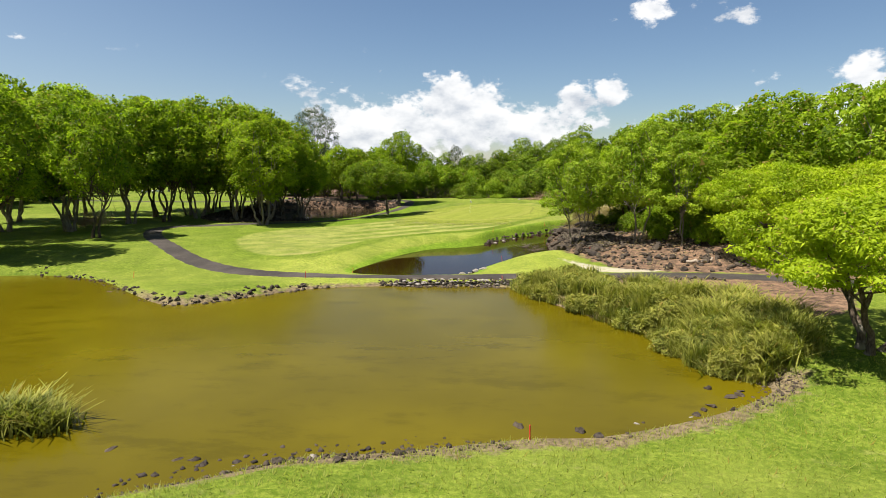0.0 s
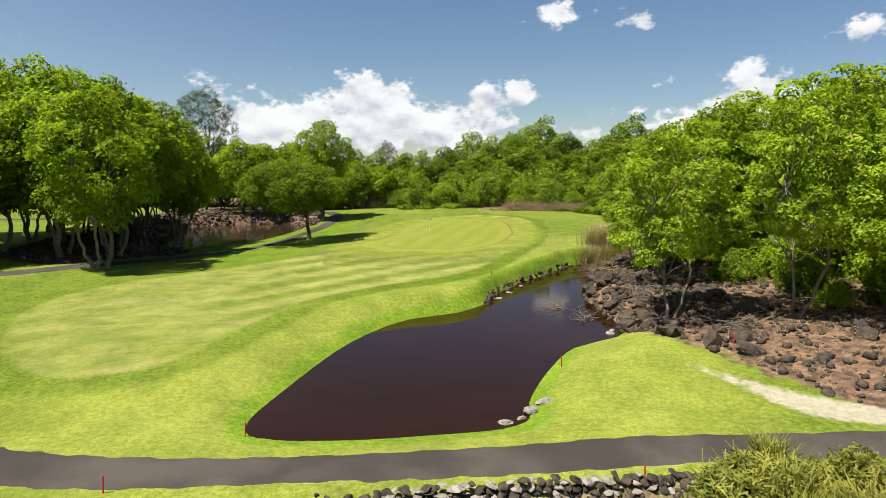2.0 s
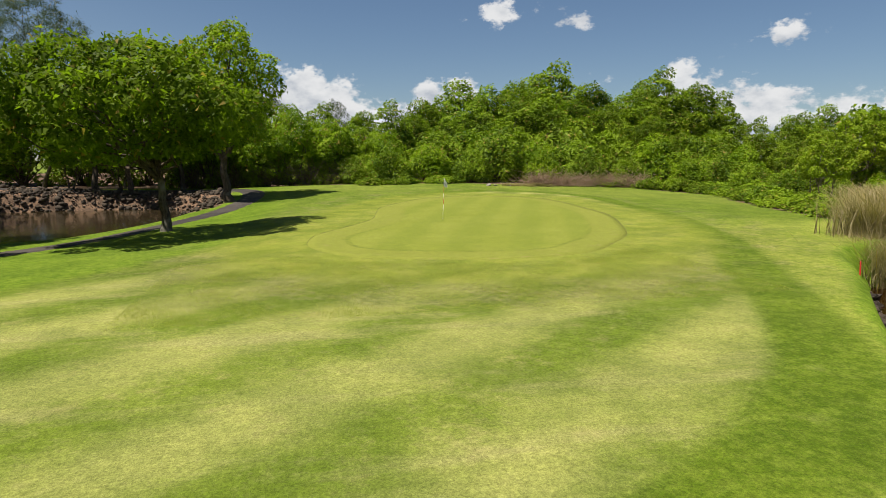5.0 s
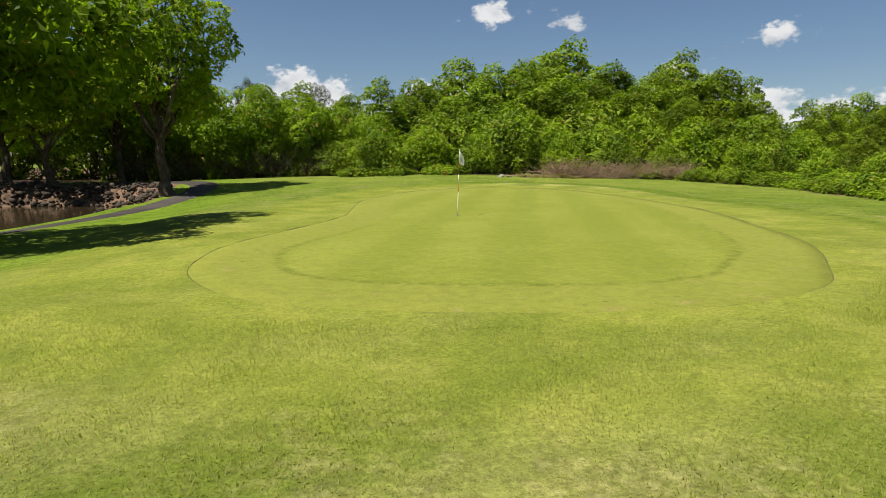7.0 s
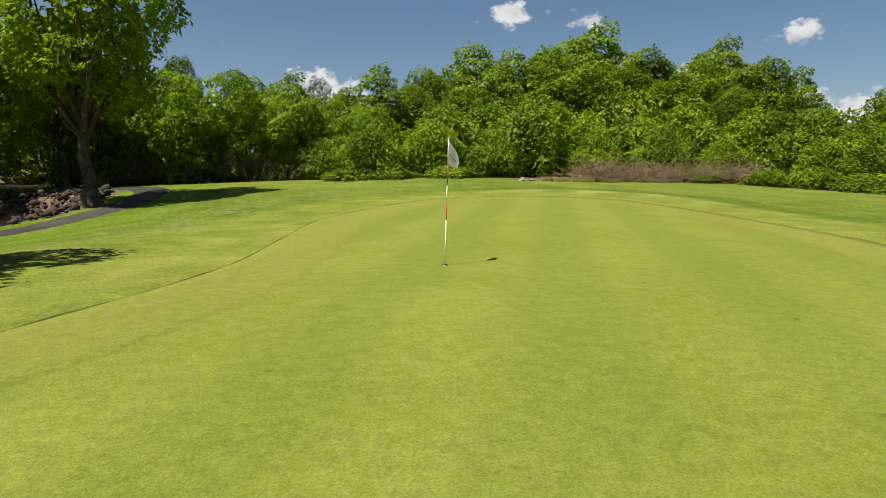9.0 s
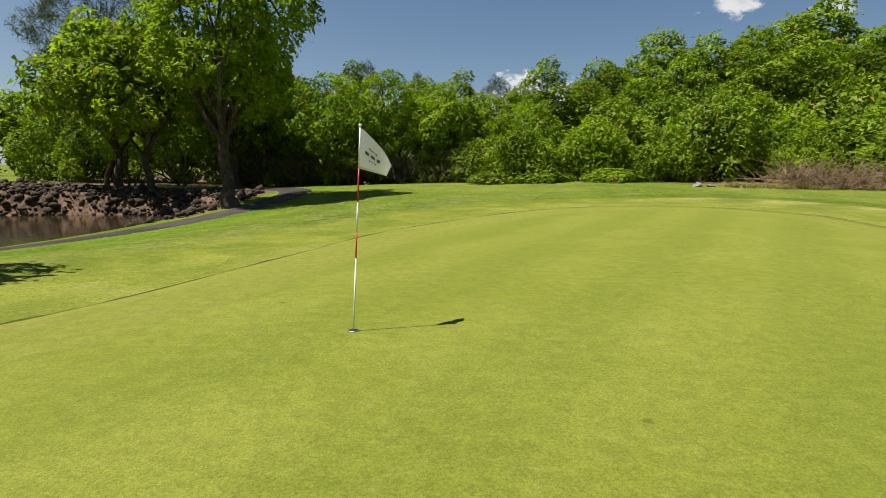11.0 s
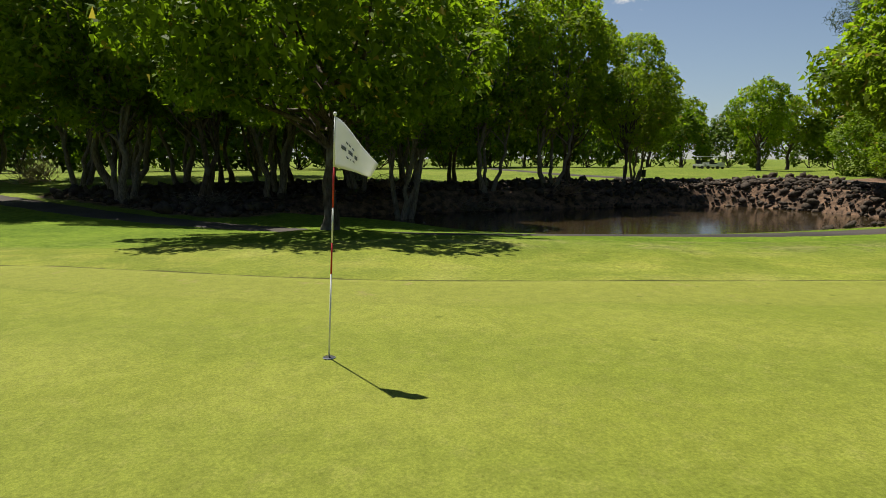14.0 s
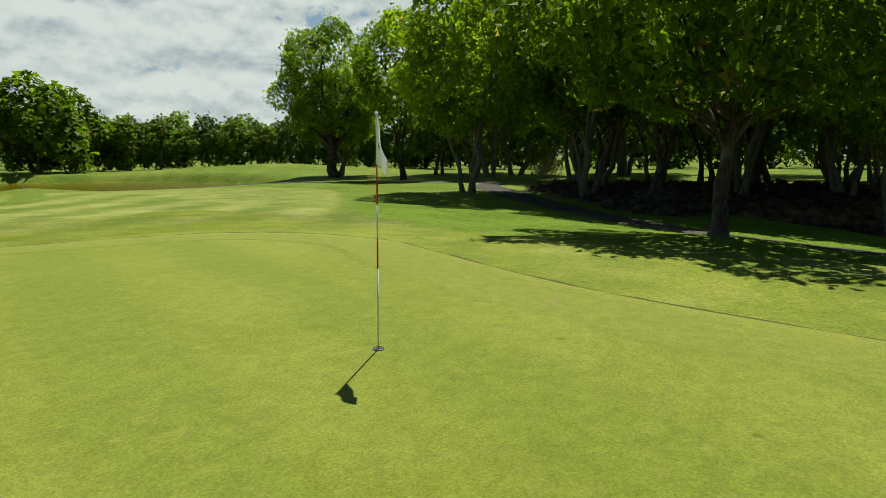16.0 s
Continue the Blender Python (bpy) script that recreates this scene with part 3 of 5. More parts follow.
def ground_z(x, y):
    """The height of the ground's sheet itself at a place."""
    i = min(max(int(np.searchsorted(gx, x)) - 1, 0), nx - 2)
    j = min(max(int(np.searchsorted(gy, y)) - 1, 0), ny - 2)
    u, v = (x - gx[i]) / (gx[i + 1] - gx[i]), (y - gy[j]) / (gy[j + 1] - gy[j])
    z = zf.reshape(ny, nx)
    return float((z[j, i] * (1 - u) + z[j, i + 1] * u) * (1 - v) + (z[j + 1, i] * (1 - u) + z[j + 1, i + 1] * u) * v)


# ---- large structure: green, road, water ----
def ring_sheet(outline, lift, rings=22):
    c = outline.mean(axis=0)
    verts, faces, m = [], [], len(outline)
    for k in range(rings):
        f = 1.0 if k == 0 else 0.9985 - 0.9985 * (k - 1) / (rings - 1)
        p = c + (outline - c) * f
        verts += [(x, y, ground_z(x, y) + (lift if k else -0.03)) for x, y in p]
    for k in range(rings - 1):
        for i in range(m):
            j = (i + 1) % m
            faces.append((k * m + i, k * m + j, (k + 1) * m + j, (k + 1) * m + i))
    verts.append((*c, ground_z(*c) + lift))
    last = (rings - 1) * m
    faces += [(last + i, last + (i + 1) % m, len(verts) - 1, len(verts) - 1) for i in range(m)]
    return verts, faces


def sheet_object(name, verts, faces, mat, smooth=True):
    me = bpy.data.meshes.new(name)
    me.from_pydata([tuple(map(float, v)) for v in verts], [], [tuple(dict.fromkeys(int(i) for i in f)) for f in faces])
    for f in me.polygons:
        f.use_smooth = smooth
    me.materials.append(mat)
    return new(name, me)


green_sheet = sheet_object("putting_green", *ring_sheet(GREEN_EDGE, 0.007), GREEN)
pts = np.array([tuple(v.co) for v in green_sheet.data.vertices])
green_sheet.data.attributes.new("edge", "FLOAT", "POINT").data.foreach_set("value", np.maximum(0, -away(pts[:, 0], pts[:, 1], GREEN_EDGE)).astype(np.float32))
tagged(green_sheet, "close-mown pale green putting surface", "putting green", kind="structure")

# the cut edge round the green: a low lip of longer grass with a dark face
k = len(GREEN_EDGE)
tang = np.roll(GREEN_EDGE, -1, axis=0) - np.roll(GREEN_EDGE, 1, axis=0)
tang /= np.linalg.norm(tang, axis=1)[:, None]
outward = np.stack([tang[:, 1], -tang[:, 0]], -1)
step_up = [0.027 + 0.009 * math.sin(i * 0.7) + 0.006 * math.sin(i * 2.3) + 0.005 * math.sin(i * 5.1) for i in range(k)]
face_v, lip_v = [], []
for p, o, up in zip(GREEN_EDGE, outward, step_up):
    up *= 0.5 if p[1] < 99 else 0.6
    for by, lift in ((-0.02, 0.004), (0.006, up)):
        q = p + o * by
        face_v.append((*q, ground_z(*q) + lift))
    for by, lift in ((0.006, up), (0.07, up + 0.004), (0.5, 0.012), (1.0, -0.03)):
        q = p + o * by
        lip_v.append((*q, ground_z(*q) + lift))
mat, nd = material("seam_grass")
SEAM = finish(mat, nd, nd.mix(nd.noise(place(nd), 9.0), (0.040, 0.045, 0.008), (0.12, 0.12, 0.024)), rough=0.95)
tagged(sheet_object("collar_seam", face_v, [(2 * i, 2 * ((i + 1) % k), 2 * ((i + 1) % k) + 1, 2 * i + 1) for i in range(k)], SEAM), "dark cut edge round the putting green", "trim", kind="structure")
lip = sheet_object("collar_lip", lip_v, [(4 * i + c, 4 * ((i + 1) % k) + c, 4 * ((i + 1) % k) + c + 1, 4 * i + c + 1) for i in range(k) for c in range(3)], GROUND)
tagged(lip, "longer grass collar round the putting green", "grass edge", kind="structure")
lv = np.array(lip_v)
for key, line in (("fairway", FAIRWAY), ("green", GREEN_EDGE), ("dirt", DIRT_NORTH), ("sand", SAND), ("shore", POND_A), ("brook", POND_B)):
    lip.data.attributes.new(key, "FLOAT", "POINT").data.foreach_set("value", away(lv[:, 0], lv[:, 1], line).astype(np.float32))


def ribbon(line, half, lift, cols=7):
    tangents = np.gradient(line, axis=0)
    tangents /= np.linalg.norm(tangents, axis=1)[:, None]
    side = np.stack([-tangents[:, 1], tangents[:, 0]], -1)
    verts, faces = [], []
    for i, (p, s) in enumerate(zip(line, side)):
        wob = 1 + 0.05 * math.sin(i * 0.9) + 0.03 * math.sin(i * 2.1)
        for u in np.linspace(-1, 1, cols):
            q = p + s * half * u * wob
            drop = -0.12 if abs(u) == 1 else lift + 0.03 * (1 - u * u)
            verts.append((*q, ground_z(*q) + drop))
    for i in range(len(line) - 1):
        for c in range(cols - 1):
            a = i * cols + c
            faces.append((a, a + cols, a + cols + 1, a + 1))
    return verts, faces


fine_road = smooth_line(ROAD[::2], closed=False, per=8)
mat, nd = material("shoulder_grit")
SHOULDER = finish(mat, nd, nd.mix(nd.step(nd.noise(place(nd), 3.0, 6.0, 0.7), 0.35, 0.7), (0.13, 0.15, 0.030), (0.30, 0.29, 0.10)), rough=0.95)
tagged(sheet_object("path_shoulder", *ribbon(fine_road, 1.38, 0.004), SHOULDER), "thin yellowing grass edge of the buggy path", "path edge", kind="structure")
tagged(sheet_object("cart_path", *ribbon(fine_road, 1.3, 0.03), ASPHALT), "worn dark asphalt buggy path", "path", kind="structure")


def pond(name, outline, mat, label):
    c = outline.mean(axis=0)
    grown = [(x, y, WATER) for x, y in c + (outline - c) * 1.0]
    bm = bmesh.new()
    vs = [bm.verts.new(v) for v in grown]
    bm.faces.new(vs)
    bmesh.ops.triangulate(bm, faces=bm.faces[:])
    ob = part(name, bm, mat)
    return tagged(ob, label, "water", kind="structure")


def grow(outline, by):
    t = np.roll(outline, -1, axis=0) - np.roll(outline, 1, axis=0)
    t /= np.linalg.norm(t, axis=1)[:, None] + 1e-9
    area = np.sum(outline[:, 0] * np.roll(outline[:, 1], -1) - np.roll(outline[:, 0], -1) * outline[:, 1])
    nrm = np.stack([t[:, 1], -t[:, 0]], -1) * (1 if area > 0 else -1)
    return outline + nrm * by


pond("water_front", grow(POND_A, 0.25), WATER_A, "still olive-green murky pond water")
pond("water_side", grow(POND_B, 0.2), WATER_B, "still dark brown pond water")
pond("water_back", grow(POND_C, 0.25), WATER_C, "still dark pond water under trees")


# ---- plants ----
def tube(path, radii, sides=7):
    """Corners and faces of a tapered limb."""
    path = np.asarray(path, float)
    t = np.gradient(path, axis=0)
    t /= np.linalg.norm(t, axis=1)[:, None] + 1e-9
    ref = np.array([1.0, 0.13, 0.0])
    u = np.cross(t, ref)
    u /= np.linalg.norm(u, axis=1)[:, None] + 1e-9
    v = np.cross(t, u)
    ang = np.linspace(0, 2 * np.pi, sides, endpoint=False)
    ringv = path[:, None] + np.asarray(radii)[:, None, None] * (np.cos(ang)[None, :, None] * u[:, None] + np.sin(ang)[None, :, None] * v[:, None])
    m = len(path)
    i, j = np.meshgrid(np.arange(m - 1), np.arange(sides), indexing="ij")
    a, b = i * sides + j, i * sides + (j + 1) % sides
    return ringv.reshape(-1, 3), np.stack([a, b, b + sides, a + sides], -1).reshape(-1, 4)


def bent(a, b, r, sag=0.12, steps=7):
    """A crooked path from a to b."""
    a, b = np.asarray(a, float), np.asarray(b, float)
    t = np.linspace(0, 1, steps)[:, None]
    length = np.linalg.norm(b - a)
    off = np.cumsum(r.normal(size=(steps, 3)), axis=0) * length * sag * 0.25
    off -= off[0] + (off[-1] - off[0]) * t
    off[:, :2] += (np.sin(t * np.pi) * r.normal(size=2) * length * sag * 0.4)
    return a + (b - a) * t + off


def join(pieces):
    vs, fs, k = [], [], 0
    for v, f in pieces:
        vs.append(v)
        fs.append(np.asarray(f) + k)
        k += len(v)
    return np.vstack(vs), np.vstack(fs)


def leaves(centres, outward, size, r, slim=0.8, droop=0.2, spread=0.42, plain=False):
    """Folded leaf blades, two triangles each, about their centres."""
    k = len(centres)
    nrm = outward + r.normal(size=(k, 3)) * spread
    nrm /= np.linalg.norm(nrm, axis=1)[:, None] + 1e-9
    along = r.normal(size=(k, 3))
    along -= nrm * np.sum(along * nrm, axis=1)[:, None]
    along /= np.linalg.norm(along, axis=1)[:, None] + 1e-9
    along[:, 2] -= droop
    across = np.cross(nrm, along)
    s = (size * r.uniform(0.65, 1.3, k))[:, None]
    tip, back = centres + along * s * 0.5, centres - along * s * 0.5
    if plain:
        wide = across * s * slim * 0.5
        v = np.stack([back - wide, back + wide, tip + along * s * 0.25], 1).reshape(-1, 3)
        return v, np.arange(3 * k).reshape(-1, 3)
    fold = nrm * s * 0.10
    left, right = centres + across * s * slim * 0.5 + fold, centres - across * s * slim * 0.5 + fold
    v = np.stack([back, left, tip, right], 1).reshape(-1, 3)
    b = np.arange(k) * 4
    f = np.concatenate([np.stack([b, b + 1, b + 2], -1), np.stack([b, b + 2, b + 3], -1)])
    return v, f


def ways(count, r):
    d = r.normal(size=(count, 3))
    return d / (np.linalg.norm(d, axis=1)[:, None] + 1e-9)


def crown_points(lobes, heart, density, r, bumps=18, ragged=0.10, back=-0.35, open_share=0.0):
    """Leaf places and outward ways on lobes that are lumpy in turn; leaves buried in a neighbour lobe are left out."""
    cs, ns, own = [], [], []
    heart = np.asarray(heart, float)
    for k, (cx, cy, cz, rad, squash) in enumerate(lobes):
        c = np.array([cx, cy, cz])
        out = c - heart
        out /= np.linalg.norm(out) + 1e-6
        d = ways(int(4 * math.pi * rad * rad * density), r)
        d = d[(d @ out > back) | (d[:, 2] > 0.75)]
        knob = ways(bumps, r)
        near_knob = d @ knob.T
        best = near_knob.argmax(axis=1)
        f = 0.66 + 0.42 * np.clip((near_knob.max(axis=1) - 0.80) / 0.18, 0, 1) ** 0.8 + r.normal(size=len(d)) * 0.06
        stray = r.random(len(d)) < ragged
        f[stray] *= r.uniform(1.02, 1.32, stray.sum())
        if open_share:
            keep = (near_knob.max(axis=1) > 0.86) | (r.random(len(d)) > open_share)
            d, f, best = d[keep], f[keep], best[keep]
        cs.append(c + d * f[:, None] * rad * np.array([1.0, 1.0, squash]))
        ns.append(d * 0.35 + knob[best] * 0.40 + np.array([0.0, 0.0, 0.78]))
        own.append(np.full(len(d), k))
    cs, ns, own = np.vstack(cs), np.vstack(ns), np.concatenate(own)
    buried = np.zeros(len(cs), bool)
    for k, (cx, cy, cz, rad, squash) in enumerate(lobes):
        q = (cs - (cx, cy, cz)) / np.array([rad, rad, rad * squash])
        buried |= (np.sum(q * q, axis=1) < 0.42) & (own != k)
    return cs[~buried], ns[~buried]


def foliage(lobes, heart, density, size, r, slim, droop, spread, floor, core=(), open_share=0.0, ragged=0.10):
    """The leaves of a crown, with a few large ones deep inside that close it against the light."""
    c, o = crown_points(lobes, heart, density, r, open_share=open_share, ragged=ragged)
    keep = c[:, 2] > floor
    pieces = [leaves(c[keep], o[keep], size, r, slim=slim, droop=droop, spread=spread, plain=True)]
    for cx, cy, cz, rx, rz, count in core:
        d = ways(count, r)
        ci = np.array([cx, cy, cz]) + d * r.uniform(0.35, 1.0, (count, 1)) * np.array([rx, rx, rz])
        ok = ci[:, 2] > floor
        pieces.append(leaves(ci[ok], d[ok], 0.55, r, slim=0.9, droop=0.0, spread=0.6, plain=True))
    return join(pieces)


def make_tree(name, r, tall, spread_r, crown_low, stems, leaf, bark, label, n_lobes=30, density=30, leaf_size=0.27, trunk_r=0.2, lean=0.12,
              lobe_r=0.28, slim=0.7, squash=0.8, hang=0.0, droop=0.2, spread=0.65, core=220, shift=(0.0, 0.0), open_share=0.0, limbs=3, ragged=0.10):
    """A tree at the origin: trunk with limbs, and a crown of leafy lobes over an egg-shaped heart."""
    lobes = []
    mid = (crown_low + tall) / 2
    hh = (tall - crown_low) / 2
    for k in range(n_lobes):
        a = k * 2.39996 + r.uniform(-0.35, 0.35)
        v = 1 - 1.85 * (k + 0.5) / n_lobes
        rr = math.sqrt(max(0.0, 1 - v * v)) * r.uniform(0.62, 1.16)
        rad = spread_r * lobe_r * r.uniform(0.6, 1.3)
        z = mid + v * (hh - rad * 0.75) * r.uniform(0.84, 1.08) - hang * rr * hh * r.uniform(0.5, 1.2)
        lobes.append((math.cos(a) * rr * (spread_r - rad * 0.75) + shift[0], math.sin(a) * rr * (spread_r - rad * 0.75) + shift[1], z, rad, squash))
    wood = []
    feet = [(math.cos(i * 2.4 + 1) * trunk_r * 1.6 * (stems > 1), math.sin(i * 2.4 + 1) * trunk_r * 1.6 * (stems > 1), -0.25) for i in range(stems)]
    for i, foot in enumerate(feet):
        a = i * 2.4 + 1 + r.uniform(-0.4, 0.4)
        reach = (0.30 if stems > 1 else 0.08) * spread_r
        fork = np.array([math.cos(a) * reach + lean * tall * 0.3, math.sin(a) * reach, crown_low + hh * r.uniform(0.15, 0.5)]) + np.array([shift[0] * 0.4, shift[1] * 0.4, 0.0])
        rad = trunk_r * (1 if stems == 1 else r.uniform(0.55, 0.8))
        path = bent(foot, fork, r, 0.09, 9)
        radii = np.linspace(rad, rad * 0.55, 9)
        radii[0] *= 1.5
        radii[1] *= 1.12
        wood.append(tube(path, radii, 9))
        mine = [lb for j, lb in enumerate(lobes) if j % (stems * limbs) % stems == i and (j // stems) % 2 == 0]
        for lb in mine:
            start = path[r.integers(5, 9)]
            wood.append(tube(bent(start, lb[:3], r, 0.2, 6), np.linspace(rad * 0.38, 0.025, 6), 5))
    heart = (shift[0], shift[1], mid)
    root = new(name)
    tagged(root, label, "tree")
    mesh_object("trunk", *join(wood), bark, root, smooth=True)
    mesh_object("crown", *foliage(lobes, heart, density, leaf_size, r, slim, droop, spread, 0.25, core=[(*heart, spread_r * 0.62, hh * 0.66, core)] if core else (),
                                  open_share=open_share, ragged=ragged), leaf, root)
    return root


def make_bush(name, r, wide, tall, leaf, label, n_lobes=13, density=30, leaf_size=0.24, slim=0.8, category="shrub", core=120, ragged=0.14, droop=0.2):
    """A bush that is leafy down to the ground."""
    lobes = []
    for k in range(n_lobes):
        a = k * 2.39996
        f = math.sqrt((k + 0.5) / n_lobes)
        rad = wide * r.uniform(0.28, 0.42)
        h = tall * (1.0 - 0.62 * f * f) * r.uniform(0.82, 1.1) - rad * 0.7
        lobes.append((math.cos(a) * f * (wide - rad * 0.7), math.sin(a) * f * (wide - rad * 0.7), max(rad * 0.45, h), rad, min(1.2, max(0.7, tall / wide * 0.6))))
    root = new(name)
    tagged(root, label, category)
    wood = [tube(bent((r.normal() * 0.2, r.normal() * 0.2, -0.15), lb[:3], r, 0.2, 6), np.linspace(0.09, 0.02, 6), 5) for lb in lobes[::3]]
    mesh_object("stem", *join(wood), BARK, root, smooth=True)
    mesh_object("foliage", *foliage(lobes, (0, 0, tall * 0.2), density, leaf_size, r, slim, droop, 0.65, 0.03, core=[(0, 0, tall * 0.38, wide * 0.6, tall * 0.42, core)], ragged=ragged), leaf, root)
    return root


def make_dome(name, r, wide, tall, leaf, label, n_lobes=40, density=29, leaf_size=0.26, slim=0.72, category="tree", core=500, swell=0.30, belly=2.6):
    """A plant that billows from the ground to a lumpy top."""
    lobes = []
    peaks = [(r.uniform(0, 6.28), r.uniform(0.16, 0.30)) for _ in range(3)]
    for k in range(n_lobes):
        a = k * 2.39996 + r.uniform(-0.3, 0.3)
        v = ((k + 0.5) / n_lobes) ** 0.85
        dip = 1 - sum(d * max(0.0, math.cos(a - pa)) for pa, d in peaks) * 0.6
        rad = wide * swell * r.uniform(0.55, 1.35)
        rr = max(0.0, wide * math.sqrt(max(0.0, 1 - v ** belly)) * r.uniform(0.72, 1.12) - rad * 0.7)
        lobes.append((math.cos(a) * rr, math.sin(a) * rr, max(rad * 0.5, v * (tall - rad * 0.8) * (dip if v > 0.4 else 1)), rad, 0.88))
    root = new(name)
    tagged(root, label, category)
    wood = [tube(bent((r.normal() * 0.2, r.normal() * 0.2, -0.15), lb[:3], r, 0.2, 6), np.linspace(0.10, 0.02, 6), 5) for lb in lobes[::2]]
    mesh_object("stem", *join(wood), BARK, root, smooth=True)
    mesh_object("foliage", *foliage(lobes, (0, 0, tall * 0.35), density, leaf_size, r, slim, 0.2, 0.62, 0.05, core=[(0, 0, tall * 0.42, wide * 0.6, tall * 0.42, core)], open_share=0.25), leaf, root)
    return root


def set_down(thing, spots, r, first_scale=1.0, sink=0.0, group=""):
    """Stands a plant and copies of it on the ground; a spot is x, y, scale of width, scale of height, turn."""
    if group:
        tagged(thing, group=group)
    for k, (x, y, w, h, turn) in enumerate(spots):
        m = Matrix.Translation((x, y, max(ground_z(x, y), WATER) - sink)) @ Matrix.Rotation(turn, 4, "Z") @ Matrix.Diagonal((w, w, h, 1))
        if k == 0:
            held = m
        else:
            copy_thing(thing, m)
    thing.matrix_basis = held


def deal(spots, kinds, r, group="", low=0.9, high=1.12):
    """Shares spots (x, y, height) among plants of known height."""
    lots = {i: [] for i in range(len(kinds))}
    for k, (x, y, h) in enumerate(spots):
        i = k % len(kinds)
        f = h / kinds[i][1]
        lots[i].append((x, y, f * r.uniform(low, high), f, r.uniform(0, 6.28)))
    for i, (thing, _) in enumerate(kinds):
        if lots[i]:
            set_down(thing, lots[i], r, group=group)


rt = np.random.default_rng(11)
W_LABEL = "tall broadleaf tree with slender grey-brown stems"
west_kinds = [(make_tree("broadleaf_tree", rt, 15, 4.7, 3.0, 3, LEAF, BARK_PALE, W_LABEL, n_lobes=44, trunk_r=0.26, open_share=0.58, ragged=0.2, core=80), 15),
              (make_tree("broadleaf_tree", rt, 15, 4.4, 3.6, 2, LEAF, BARK, W_LABEL, n_lobes=42, trunk_r=0.24, open_share=0.58, ragged=0.2, core=80), 15),
              (make_tree("broadleaf_tree", rt, 15, 5.0, 2.7, 4, LEAF, BARK_PALE, W_LABEL, n_lobes=46, trunk_r=0.22, open_share=0.58, ragged=0.2, core=80), 15)]
WEST = [(-25.4, 85.0, 14.6), (-39.5, 69.0, 15.5), (-47.5, 53.5, 12.5), (-27, 92, 16.2), (-25.6, 96.3, 15.7), (-25.3, 106.5, 14.6), (-31, 91, 17.4), (-40, 88, 17.4), (-43.5, 84.5, 17.0), (-37.5, 93, 17.9), (-45, 95, 18.4), (-52, 86, 18.4), (-59, 84, 18.4), (-35, 100, 17.4), (-33, 108, 16.2), (-40, 104, 17.4), (-42, 113, 16.2), (-29.5, 99.5, 16.3), (-48, 106, 17.4), (-57, 97, 18.4), (-46, 75, 17.4), (-53, 74, 18.4), (-50, 66, 17.4), (-58, 66, 18.4), (-31, 113, 14), (-36, 108, 15), (-30.5, 104.5, 14), (-41, 98, 16.5), (-33, 124, 11), (-39, 128, 9.5), (-32.5, 118, 14), (-37, 121, 14)]
deal(WEST, west_kinds, rt, group="trees of the western wood")
big = make_tree("broadleaf_tree", rt, 17, 6.2, 3.2, 1, LEAF, BARK, "large broadleaf tree with a stout forked trunk", n_lobes=60, trunk_r=0.62, lobe_r=0.25, open_share=0.58, ragged=0.2, core=90)
set_down(big, [(-43.5, 56.5, 1, 0.97, 0.4)], rt)

# two lone trees beside the path
lone = make_tree("shade_tree", rt, 8.8, 6.0, 2.7, 1, LEAF_DARK, BARK, "round-crowned dark green tree beside the cart path", n_lobes=58, density=50, leaf_size=0.22,
                 trunk_r=0.23, lobe_r=0.21, squash=0.72, lean=-0.05, shift=(-1.6, 0.0), open_share=0.6, ragged=0.22, core=80)
set_down(lone, [(-10.1, 102.05, 0.96, 1, 0)], rt)
tallone = make_tree("shade_tree", rt, 15.0, 4.4, 4.4, 1, LEAF_TALL, BARK, "tall leaning dark green tree beside the cart path", n_lobes=46, density=46, leaf_size=0.23,
                    trunk_r=0.38, lobe_r=0.25, squash=0.85, open_share=0.6, hang=0.1, ragged=0.2, lean=-0.16, core=150)
set_down(tallone, [(-9.8, 126.6, 1, 1, 0.0)], rt)

# eastern wood
E_LABEL = "light green tree with thin pale trunks on lava rock"
east_kinds = [(make_tree("woodland_tree", rt, 12, 3.8, 3.6, 3, LEAF_EAST, BARK_PALE, E_LABEL, n_lobes=34, trunk_r=0.17, leaf_size=0.25, density=32, hang=0.2, squash=0.65, open_share=0.5, core=90), 12),
              (make_tree("woodland_tree", rt, 12, 3.6, 4.2, 2, LEAF_EAST, BARK_PALE, E_LABEL, n_lobes=34, trunk_r=0.18, leaf_size=0.25, density=32, hang=0.2, squash=0.65, open_share=0.5, core=90), 12),
              (make_tree("woodland_tree", rt, 12, 4.3, 1.8, 3, LEAF, BARK, E_LABEL, n_lobes=32, trunk_r=0.18, leaf_size=0.28, density=24, hang=0.2, squash=0.7, open_share=0.2), 12)]
EAST = [(12.6, 62.8, 11.0), (15.4, 69.8, 9.6), (18.3, 60.5, 11.8), (21.5, 57, 10.6), (16.6, 75.4, 10.0), (19.3, 80.5, 9.0), (22, 84.5, 9.0), (21, 73, 12.3), (25, 75, 13.0), (24.5, 67.5, 13.4), (28, 60, 13.0), (29, 70, 14.0), (27, 82, 12.0), (33, 64, 15.0), (34, 76, 14.0), (31, 88, 11.6), (38, 58, 16.0), (40, 70, 16.0), (36, 52, 15.0), (26.5, 90, 8.2), (33, 97, 7.4), (30, 105, 5.6), (38, 104, 7.8), (44, 62, 17.2), (45, 50, 16.2), (39, 90, 12.6), (50, 56, 18.0), (42, 114, 8.0), (50, 104, 9.0), (36, 112, 5.4)]
